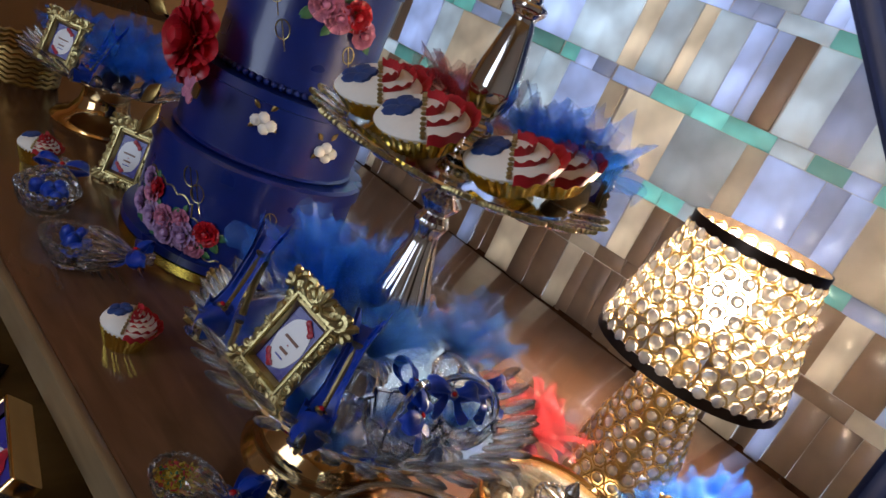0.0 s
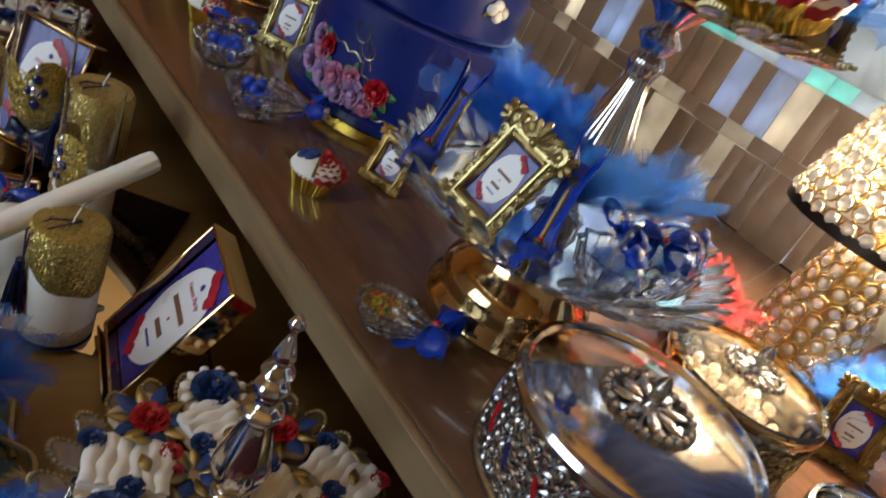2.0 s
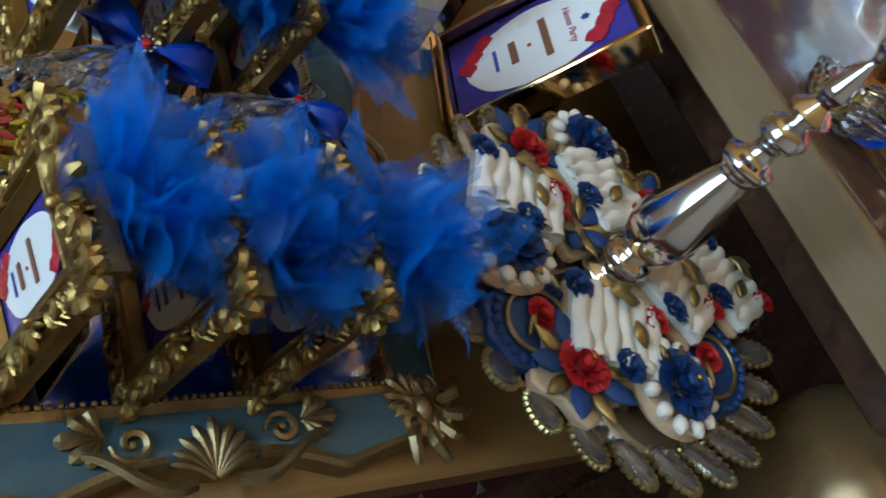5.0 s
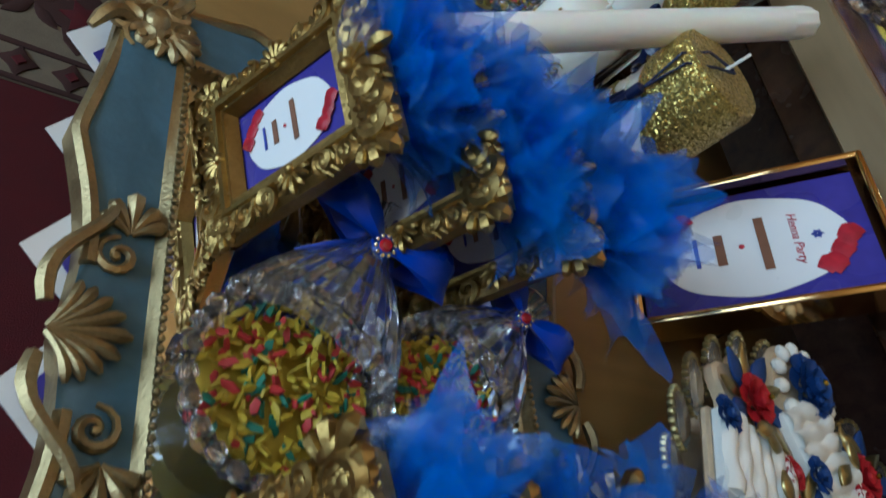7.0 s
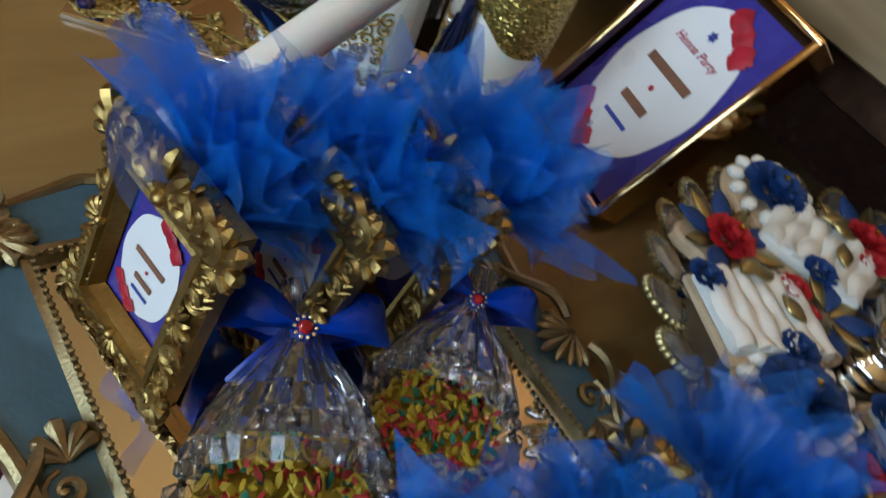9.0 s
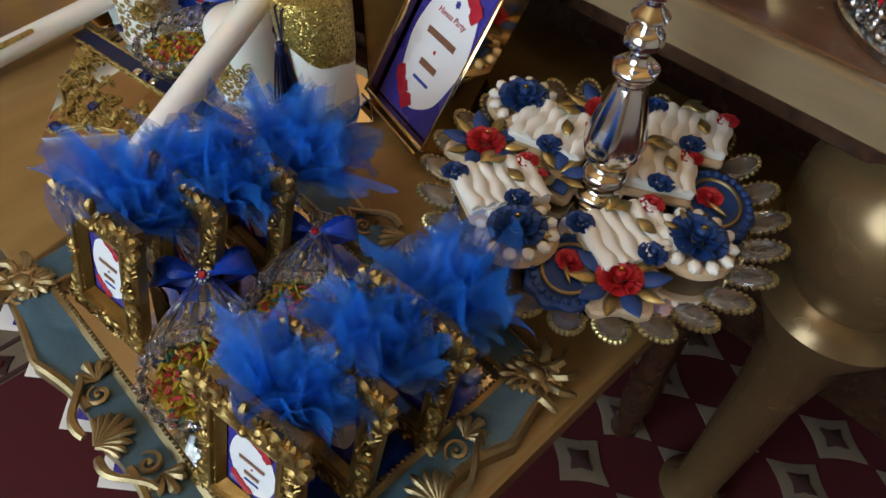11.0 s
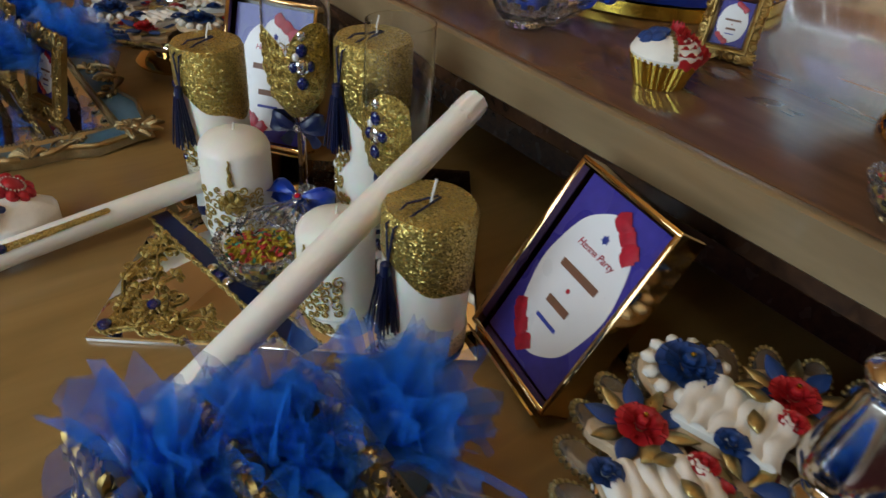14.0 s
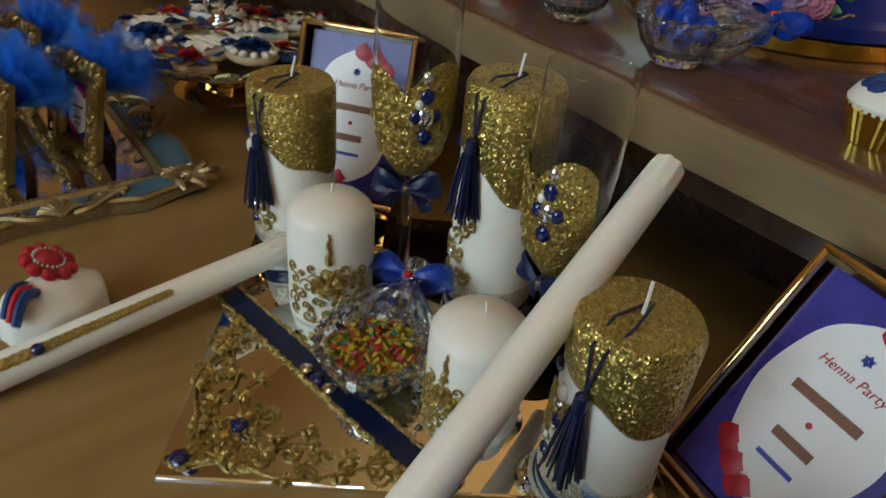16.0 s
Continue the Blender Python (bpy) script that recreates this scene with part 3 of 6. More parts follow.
PANE_POSE = Matrix(((0, 0, -1, 0), (1, 0, 0, 0), (0, 1, 0, 0), (0, 0, 0, 1)))     # pane x along y, pane y up, face to the west
z, row = 0.745, 0
while z < 2.2:
    tall = row % 2 == 0
    h = rng.choice((0.13, 0.15, 0.17)) if tall else 0.034
    y = -0.98 + rng.uniform(0, 0.06)
    while y < 2.1:
        w = rng.choice((0.03, 0.04, 0.06, 0.075, 0.05) if z < 0.93 else (0.035, 0.045, 0.075, 0.11, 0.14, 0.15)) if tall else rng.choice((0.05, 0.07, 0.1))
        # low rows are browner: the wall's dimmer light there is put into pane colour
        low_band = z < 0.93
        if tall:
            mat = rng.choice(("pane_brown", "pane_brown", "pane_cream", "pane_brown", "pane_brown", "pane_brown", "pane_lilac") if low_band else
                             (("pane_brown", "pane_cream", "pane_lilac") if w < 0.05 else ("pane_white", "pane_white", "pane_cream", "pane_white", "pane_lilac")))
        else:
            mat = rng.choice(("pane_brown", "pane_brown", "pane_cream") if low_band else ("pane_aqua", "pane_aqua", "pane_white", "pane_lilac"))
        part("pane", pane_mesh(w - 0.001, h - 0.001, mat), None, window,
             m=T(1.37 - rng.uniform(0, 0.014), y + w / 2, z + h / 2) @ PANE_POSE @ pose(0, 0, 0, rng.uniform(-1.5, 1.5), rng.uniform(-2.5, 2.5), 0))
        y += w
    z += h
    row += 1

# curtain of deep blue velvet
bm = bmesh.new()


def drape(u, v):
    z = 2.4 - v * 1.627
    edge = 0.62 if z > 1.75 else (0.62 - 0.89 * (1.75 - z) if z > 1.05 else 0.0)
    fold = 0.028 * math.sin(u * 60 + 0.8 * math.sin(v * 3)) + 0.012 * math.sin(u * 23 + 1)
    return Vector((1.225 + fold, edge - u * (edge + 0.45), z))


sheet(bm, drape, 90, 24)
solid("curtain", bm, "curtain", "deep blue velvet curtain hanging in folds", "curtain")

# ceiling spots
spots = thing("ceiling_light", "square ceiling light with four round spots", "ceiling light", T(-0.725, 0.625, 2.68))
bm = bmesh.new()
box(bm, 0.5, 0.5, 0.07, ID, 0.01)
part("frame", bm, "silver", spots)
for sx, sy in ((-0.125, -0.125), (-0.125, 0.125), (0.125, -0.125), (0.125, 0.125)):
    bm = bmesh.new()
    lathe(bm, [(0.001, -0.012), (0.03, -0.01), (0.035, 0.0)], 20, T(sx, sy, 0))
    part("spot", bm, "spot", spots)

# ---- rug ----
rug = thing("rug", "red wool rug with a cream and dark patterned border", "rug", T(0, 0, 0.001))
bm = bmesh.new()
box(bm, 3.2, 3.9, 0.010, T(0.2, -0.55, 0), 0.004)
part("field", bm, "rug_red", rug)
bm = bmesh.new()
box(bm, 3.12, 0.30, 0.004, T(0.2, 1.17, 0.0095))
part("border", bm, "rug_cream", rug)
bm, bm2, bm3 = bmesh.new(), bmesh.new(), bmesh.new()
rng = random.Random(4)
for k in range(48):
    x = -1.32 + k * 0.065
    for row_y, s in ((1.055, 0.02), (1.29, 0.02)):
        plate(bm, ring_points(8, s, s * 1.1, 0.25, 4), 0.0035, T(x, row_y, 0.0132))
        plate(bm2, ring_points(4, s * 0.45), 0.003, T(x, row_y, 0.0166))
    if k % 2 == 0:
        plate(bm, ring_points(16, 0.05, 0.055, 0.28, 4), 0.0035, T(x, 1.17, 0.0132))
        plate(bm2, ring_points(12, 0.026, 0.028, 0.3, 6), 0.003, T(x, 1.17, 0.0166))
    else:
        for q in range(4):
            leaf(bm, T(x, 1.17, 0.0132) @ pose(0, 0, 0, 0, 0, 45 + 90 * q), 0.05, 0.022, 0, 0.003)
bm3.free()
for y in (1.025, 1.085, 1.255, 1.322):
    bm3 = bmesh.new()
    box(bm3, 3.12, 0.008, 0.003, T(0.2, y, 0.0134))
    part("dark_line", bm3, "rug_dark", rug)
part("dark_pattern", bm, "rug_dark", rug, kind="stuff")
part("red_pattern", bm2, "rug_red", rug, kind="stuff")
# the patterned middle of the rug, under the tables
bm, bm2 = bmesh.new(), bmesh.new()
for ix in range(9):
    for iy in range(9):
        x, y = 0.30 + ix * 0.11, -0.75 + iy * 0.13
        plate(bm, ring_points(12, 0.036, 0.045, 0.3, 4), 0.003, T(x, y, 0.0095))
        plate(bm2, ring_points(8, 0.017, 0.02, 0.3, 4), 0.003, T(x, y, 0.0126))
part("cream_pattern", bm, "rug_cream", rug, kind="stuff")
part("dark_dotting", bm2, "rug_dark", rug, kind="stuff")

# ---- tables ----
table = thing("low_table", "low side table with a gold-brown lacquered top", "table", T(0, 0, 0))
bm = bmesh.new()
box(bm, 0.62, 1.75, 0.028, T(0.124, 1.105, LOW - 0.028), 0.003)
part("tabletop", bm, "table_gold", table)
for sx, sy, x, y in ((0.54, 0.02, 0.124, 0.27), (0.54, 0.02, 0.124, 1.94), (0.02, 1.65, -0.15, 1.105), (0.02, 1.65, 0.398, 1.105)):
    bm = bmesh.new()
    box(bm, sx, sy, 0.07, T(x, y, LOW - 0.098), 0.002)
    part("apron", bm, "dark_wood", table)
LEG = [(0.016, 0.0), (0.022, 0.01), (0.018, 0.05), (0.028, 0.12), (0.021, 0.2), (0.024, 0.4), (0.03, 0.47), (0.03, LOW - 0.028)]
for x, y in ((-0.145, 0.275), (0.393, 0.275), (-0.145, 1.935), (0.393, 1.935)):
    bm = bmesh.new()
    lathe(bm, LEG, 20, T(x, y, 0.011))
    part("leg", bm, "dark_wood", table)

console = thing("console_table", "brown lacquered console table with a gold edge", "table", T(0, 0, 0))
bm = bmesh.new()
box(bm, 0.985, 3.2, 0.036, T(EDGE + 0.5045, 0.85, UP - 0.036), 0.002)
part("tabletop", bm, "console", console)
bm = bmesh.new()
box(bm, 0.012, 3.2, 0.041, T(EDGE + 0.006, 0.85, UP - 0.0415), 0.002)
part("front_edge", bm, "console_edge", console, "gold-painted front edge")
bm = bmesh.new()
box(bm, 0.02, 2.9, 0.05, T(EDGE + 0.06, 0.85, UP - 0.088), 0.002)
part("apron", bm, "dark_wood", console)
bm = bmesh.new()
box(bm, 0.03, 3.1, UP - 0.05, T(EDGE + 0.42, 0.85, 0.012), 0.002)
part("back_board", bm, "dark_wood", console)
FAT = [(0.045, 0.0), (0.05, 0.02), (0.03, 0.05), (0.035, 0.3), (0.045, 0.42), (0.072, 0.475), (0.078, 0.492), (0.070, 0.505), (0.056, 0.515),
       (0.060, 0.528), (0.082, 0.56), (0.094, 0.60), (0.092, 0.635), (0.075, 0.668), (0.06, 0.682), (0.068, 0.694), (0.068, UP - 0.05)]
for x, y in ((0.385, 0.145), (1.15, 0.145), (0.385, 2.3), (1.15, 2.3)):
    bm = bmesh.new()
    lathe(bm, FAT, 40, T(x, y, 0.011))
    part("leg", bm, "leg_gold", console, "bulbous turned leg in bronze-gold paint")


# ---- things on the low table ----
def facing(x, y, z, angle, tilt=0.0):
    """A card or frame stood up: its face looks along angle (degrees in the plan), leaning back by tilt."""
    return T(x, y, z) @ pose(0, 0, 0, 0, 0, angle + 90) @ pose(0, 0, 0, 90 - tilt, 0, 0)


# mirror tile with ribbon, lace corner and jewels
tile = thing("mirror_tile", "square mirror tile with gold lace and a navy ribbon", "mirror tile", T(-0.104, 0.760, LOW) @ pose(0, 0, 0, 0, 0, -37))
bm = bmesh.new()
box(bm, 0.316, 0.316, 0.005, T(0.158, 0.158, 0), 0.001)
part("mirror", bm, "mirror", tile)
bm = bmesh.new()
box(bm, 0.256, 0.017, 0.0015, T(0.089, 0.089, 0.0055) @ pose(0, 0, 0, 0, 0, -45))
ribbon = part("ribbon", bm, "navy_satin", tile, "navy satin ribbon")
for side in (-1, 1):
    bm = bmesh.new()
    for k in range(50):
        q = -0.125 + k * 0.0051
        ball(bm, T(0.089, 0.089, 0.0068) @ pose(0, 0, 0, 0, 0, -45) @ T(q, side * 0.0105 + 0.0008 * math.sin(k * 2.1), 0) @ S(0.0034, 0.0022, 0.0016), 5, 4)
    part("braid", bm, "lace", ribbon, "gold glitter braid")
for k, mat in ((-1, "silver"), (0, "blue_jewel"), (1, "silver")):
    bm = bmesh.new()
    ball(bm, T(0.085, 0.086, 0.0085) @ pose(0, 0, 0, 0, 0, -45) @ T(k * 0.013, 0, 0) @ S(0.0055, 0.005, 0.003), 10, 5)
    part("gem", bm, mat, ribbon)
rng = random.Random(8)
for k in range(9):
    bm = bmesh.new()
    px, py = ((0.035, 0.035), (0.06, 0.022), (0.022, 0.06), (0.09, 0.014), (0.014, 0.09), (0.05, 0.05), (0.125, 0.016), (0.016, 0.13), (0.015, 0.015))[k]
    for q in range(7):
        scroll(bm, T(px + rng.uniform(-0.013, 0.013), py + rng.uniform(-0.011, 0.011), 0.0052) @ pose(0, 0, 0, 0, 0, rng.uniform(0, 360)), rng.uniform(0.003, 0.008), 0.0009, 1.2, rng.choice((-1, 1)))
    leaf_fan(bm, T(px, py, 0.005) @ pose(0, 0, 0, 0, 0, rng.uniform(0, 360)), 0.012, 0.0009)
    part("lace_scroll", bm, "lace", tile)
for axis in (0, 1):
    for vine in range(3):
        bm = bmesh.new()
        pts, rs = [], []
        for k in range(25):
            q = k / 24
            along, off = 0.012 + (0.135 - 0.03 * vine) * q, 0.008 + 0.011 * vine * (1 + 0.6 * q) + 0.006 * math.sin(9 * q + 2 * vine)
            pts.append((along, off, 0.0062) if axis == 0 else (off, along, 0.0062))
            rs.append(0.0016 * (1 - 0.6 * q))
        tube(bm, pts, rs, 5)
        for k in (5, 11, 17, 23):
            leaf_fan(bm, T(*pts[k]) @ pose(0, 0, 0, 0, 0, (-90 if axis == 0 else 0) + 40 * (-1) ** (k + vine)), 0.009, 0.0008, 3)
        part("lace_vine", bm, "lace", tile)
for px, py in ((0.012, 0.012), (0.042, 0.040)):
    bm = bmesh.new()
    ball(bm, T(px, py, 0.009) @ S(0.006, 0.006, 0.004), 10, 5)
    part("gem", bm, "blue_jewel", tile)


def tassel(parent, r, top, angle):
    """A navy tassel hung over the candle's rim by its cord."""
    a = radians(angle)
    d = Vector((math.cos(a), math.sin(a), 0))
    bm = bmesh.new()
    for s in (-1, 1):
        side = Vector((-d.y, d.x, 0)) * 0.004 * s
        tube(bm, [Vector((0, 0, top + 0.004)) + side * 0.3 - d * 0.008, d * r * 0.5 + side * 1.6 + Vector((0, 0, top + 0.004)), d * (r + 0.003) + side + Vector((0, 0, top - 0.004)), d * (r + 0.004) + Vector((0, 0, top - 0.035))], 0.001, 5)
    cord = part("tassel", bm, "navy_satin", parent, "navy tassel on a cord")
    bm = bmesh.new()
    lathe(bm, [(0.001, 0), (0.004, -0.002), (0.0045, -0.01), (0.0035, -0.014)][::-1], 10, T(d.x * (r + 0.006), d.y * (r + 0.006), top - 0.033))
    part("tassel_head", bm, "navy_satin", cord)
    bm = bmesh.new()
    rng = random.Random(int(angle))
    for k in range(44):
        q = Vector((rng.uniform(-1, 1), rng.uniform(-1, 1), 0)) * 0.0038
        b = d * (r + 0.0065)
        tube(bm, [b + q + Vector((0, 0, top - 0.045)), b + q * 1.9 + Vector((0, 0, top - 0.07)), b + q * 2.7 + Vector((0, 0, top - 0.092 - rng.uniform(0, 0.006)))], 0.0009, 4)
    part("tassel_fringe", bm, "navy_satin", cord)


def wick(parent, top, lean=0.006, tall=0.018):
    bm = bmesh.new()
    tube(bm, [(0, 0, top - 0.002), (0.001, 0, top + tall * 0.45), (lean, 0.003, top + tall)], 0.0011, 5)
    part("wick", bm, "wick", parent)


def tall_candle(x, y, h, angle, label):
    """A pillar candle whose upper part wears gold glitter with a slanting edge, with lace foot, gems and tassel."""
    z0, r = LOW + 0.005, 0.0345
    th = thing("pillar_candle", label, "candle", T(x, y, z0), "pillar candles on the mirror tile")
    bm = bmesh.new()
    lathe(bm, [(r - 0.002, 0), (r, 0.002), (r, h - 0.004), (r - 0.003, h), (0.001, h)], 48)
    part("wax_body", bm, "wax", th)
    bm = bmesh.new()
    n = 64
    rows = [[] for _ in range(8)]
    for k in range(n):
        a = 2 * math.pi * k / n
        dip = h * (0.35 + 0.13 * math.sin(a - radians(angle) - 0.35) + 0.018 * math.sin(5 * a))
        for i, (rad, z) in enumerate(((r + 0.0003, h - dip), (r + 0.0013, h - dip + 0.002), (r + 0.0014, h - dip * 0.5), (r + 0.0013, h - 0.004), (r - 0.0015, h + 0.0012), (r * 0.66, h + 0.0018), (r * 0.33, h + 0.0015), (0.0012, h + 0.0012))):
            rows[i].append(bm.verts.new((rad * math.cos(a), rad * math.sin(a), z)))
    grid_faces(bm, rows, closed_v=True)
    part("glitter_coat", bm, "glitter", th, "gold glitter coat")
    bm = bmesh.new()
    lathe(bm, [(r + 0.0004, 0.010), (r + 0.0016, 0.012), (r + 0.0016, 0.026), (r + 0.0004, 0.028)], 48, cap=False)
    part("lace_band", bm, "lace_cream", th, "cream glitter lace band")
    bm = bmesh.new()
    lathe(bm, [(r + 0.0005, 0.003), (r + 0.0012, 0.004), (r + 0.0012, 0.008), (r + 0.0005, 0.009)], 48, cap=False)
    part("ribbon_band", bm, "navy_satin", th, "navy ribbon band")
    rng = random.Random(int(1000 * h))
    for k in range(7):
        a = radians(angle - 36 + rng.uniform(-12, 12))
        z = 0.03 + k * (h - 0.06) / 7
        bm = bmesh.new()
        ball(bm, T((r + 0.001) * math.cos(a), (r + 0.001) * math.sin(a), z) @ pose(0, 0, 0, 0, 0, math.degrees(a)) @ S(0.003, 0.005, 0.006 if k % 2 else 0.0045), 8, 6)
        part("gem", bm, ("blue_jewel", "silver", "pearl")[k % 3], th)
    bm = bmesh.new()
    for k in range(26):
        a = radians(angle - 30 + rng.uniform(-40, 40))
        z = rng.uniform(0.03, h * 0.6)
        scroll(bm, pose(0, 0, 0, 0, 0, math.degrees(a)) @ T(r, 0, z) @ pose(0, 0, 0, 0, 90, 0) @ pose(0, 0, 0, 0, 0, rng.uniform(0, 360)), rng.uniform(0.004, 0.009), 0.0012, 1.1)
    part("gold_scrollwork", bm, "lace", th)
    wick(th, h)
    tassel(th, r, h, angle)
    return th


def short_candle(x, y, h, angle, label):
    """A white pillar candle with a domed top and gold glitter ornament on its side."""
    z0, r = LOW + 0.005, 0.033
    th = thing("pillar_candle", label, "candle", T(x, y, z0), "pillar candles on the mirror tile")
    bm = bmesh.new()
    lathe(bm, [(r - 0.002, 0), (r, 0.002), (r, h - 0.006), (r - 0.002, h - 0.001), (r * 0.8, h + 0.004), (r * 0.45, h + 0.009), (0.002, h + 0.011)], 48)
    part("wax_body", bm, "wax", th)
    wick(th, h + 0.010, 0.003, 0.006)
    rng = random.Random(int(1000 * (x + y)))

    def on(a, z):
        return pose(0, 0, 0, 0, 0, a) @ T(r, 0, z) @ pose(0, 0, 0, 0, 90, 0)
    bm = bmesh.new()
    tube(bm, [on(angle, h * 0.95 - k * h * 0.04) @ Vector((0, 0.0008 * math.sin(k * 2), 0.0008)) for k in range(8)], [0.0008 + 0.0003 * k for k in range(8)], 5)
    leaf_fan(bm, on(angle, h * 0.42) @ pose(0, 0, 0, 0, 0, 90), h * 0.2, 0.0016)
    for s in (-1, 1):
        leaf_fan(bm, on(angle + s * 16, h * 0.42) @ pose(0, 0, 0, 0, 0, 90 + s * 65), h * 0.15, 0.0015)
        for q in range(22):
            scroll(bm, on(angle + s * (8 + 13 * (q % 4)) + rng.uniform(-6, 6), h * (0.06 + 0.026 * q)) @ pose(0, 0, 0, 0, 0, rng.uniform(0, 360)), rng.uniform(0.003, 0.007), 0.0009, 1.2, s)
    part("gold_ornament", bm, "lace", th, "gold glitter scroll ornament")
    bm = bmesh.new()
    ball(bm, on(angle, h * 0.40) @ S(0.0035, 0.0035, 0.003), 8, 5)
    part("gem", bm, "blue_jewel", th)
    return th


tall_candle(0.088, 0.950, 0.150, 200, "tall white pillar candle with gold glitter top and navy tassel")
tall_candle(0.184, 0.793, 0.190, 186, "tallest white pillar candle with gold glitter and gems")
tall_candle(0.121, 0.613, 0.134, 186, "white pillar candle with slanting gold glitter and navy tassel")
short_candle(0.068, 0.851, 0.092, 238, "short white pillar candle with gold glitter scrolls")
short_candle(0.090, 0.698, 0.078, 192, "short white pillar candle under the leaning taper")


def taper(a, b, r0, r1, label, trim):
    a, b = Vector(a), Vector(b)
    L = (b - a).length
    th = thing("taper_candle", label, "candle", T(*a) @ (b - a).to_track_quat("Z", "Y").to_matrix().to_4x4(), "taper candles")
    bm = bmesh.new()
    lathe(bm, [(r0 - 0.001, 0), (r0, 0.002), (r0 * 0.98, L * 0.5), (r1, L * 0.93)], 24)
    part("wax_body", bm, "wax", th)
    bm = bmesh.new()
    lathe(bm, [(r1, L * 0.93), (r1 * 0.99, L * 0.935), (r1 * 0.98, L * 0.975), (r1 * 0.9, L - 0.001), (r1 * 0.7, L)], 48, flute=8, amp=0.045, lo=L * 0.933)
    part("fluted_end", bm, "wax", th)
    if trim:
        bm = bmesh.new()
        for k in range(46):
            q = k / 45
            for s in (-1, 1):
                ball(bm, pose(0, 0, 0, 0, 0, trim + s * (3 + 9 * (1 - q) * abs(math.sin(k * 1.7)))) @ T(r0, 0, L * (0.02 + 0.55 * q)) @ S(0.0013, 0.0024, 0.0038), 5, 4)
        part("gold_braid", bm, "lace", th, "gold glitter braid")
        bm = bmesh.new()
        ball(bm, pose(0, 0, 0, 0, 0, trim) @ T(r0 + 0.001, 0, L * 0.2) @ S(0.003, 0.0045, 0.0045), 8, 5)
        part("gem", bm, "blue_jewel", th)
    return th


taper((-0.118, 0.590, 0.633), (0.211, 0.677, 0.764), 0.0125, 0.0115, "white taper candle leaning across the pillar candles", 0)
taper((-0.184, 0.886, LOW + 0.0125), (0.058, 0.906, LOW + 0.031), 0.0125, 0.011, "white taper candle lying with gold glitter braid", 125)


def goblet(x, y, angle, label, wide, high):
    """A tall wedding glass: gold glitter cup front, gems, bow and rhinestone at the stem."""
    th = thing("champagne_glass", label, "glass", T(x, y, LOW + 0.005) @ S(wide, wide, high), "glasses on the mirror tile")
    bm = bmesh.new()
    lathe(bm, [(0.026, 0), (0.026, 0.0015), (0.012, 0.004), (0.0042, 0.012), (0.0036, 0.075), (0.008, 0.088), (0.021, 0.104), (0.0275, 0.13), (0.0285, 0.16), (0.0275, 0.214), (0.0268, 0.214), (0.0275, 0.16), (0.0265, 0.13), (0.02, 0.106), (0.001, 0.093)], 40)
    part("bowl", bm, "glass", th).visible_shadow = False
    bm = bmesh.new()
    n = 40
    rows = [[] for _ in range(9)]
    for k in range(n + 1):
        a = radians(angle - 95 + 190 * k / n)
        w = abs(2 * k / n - 1)
        u = k / n
        top = 0.146 + (0.019 if u < 0.5 else 0.026) * abs(math.sin(2 * math.pi * u)) ** 0.6 - 0.03 * max(0, w - 0.85) / 0.15
        for i in range(9):
            z = 0.090 + (top - 0.090) * i / 8
            rad = np.interp(z, [0.088, 0.104, 0.13, 0.16, 0.214], [0.008, 0.021, 0.0275, 0.0285, 0.0275]) + 0.0006
            rows[i].append(bm.verts.new((rad * math.cos(a), rad * math.sin(a), z)))
    grid_faces(bm, rows)
    cup = part("glitter_front", bm, "glitter", th, "gold glitter front with embossed rings")
    bm = bmesh.new()
    for i in range(5):
        for k in range(9):
            a = angle - 62 + 14 * k + 7 * (i % 2)
            z = 0.110 + i * 0.011
            rad = float(np.interp(z, [0.088, 0.104, 0.13, 0.16], [0.008, 0.021, 0.0275, 0.0285])) + 0.001
            pm = pose(0, 0, 0, 0, 0, a) @ T(rad, 0, z) @ pose(0, 0, 0, 0, 90, 0)
            tube(bm, [pm @ Vector((0.0032 * math.cos(q * 1.047), 0.0032 * math.sin(q * 1.047), 0)) for q in range(6)], 0.0006, 4, True)
    part("ring_embossing", bm, "lace", cup, kind="stuff")
    for k, (da, z, mat, s) in enumerate(((0, 0.163, "silver", 0.004), (0, 0.152, "blue_jewel", 0.005), (0, 0.139, "silver", 0.006), (-14, 0.139, "blue_jewel", 0.0042), (14, 0.139, "blue_jewel", 0.0042), (0, 0.126, "blue_jewel", 0.005), (-10, 0.147, "pearl", 0.003))):
        bm = bmesh.new()
        ball(bm, pose(0, 0, 0, 0, 0, angle + 26 + da) @ T(0.0285, 0, z) @ S(0.003, s, s * 1.1), 8, 6)
        part("gem", bm, mat, th)
    satin_bow(th, pose(0, 0, 0, 0, 0, angle) @ T(0.004, 0, 0.080) @ pose(0, 0, 0, 90, 0, 90), 0.042, "navy_satin", "silver")
    return th


goblet(0.137, 0.850, 225, "champagne glass with gold glitter front and navy bow", 1.09, 1.17)
goblet(0.150, 0.702, 172, "champagne glass with gold glitter cup beside the tall candle", 0.97, 1.10)


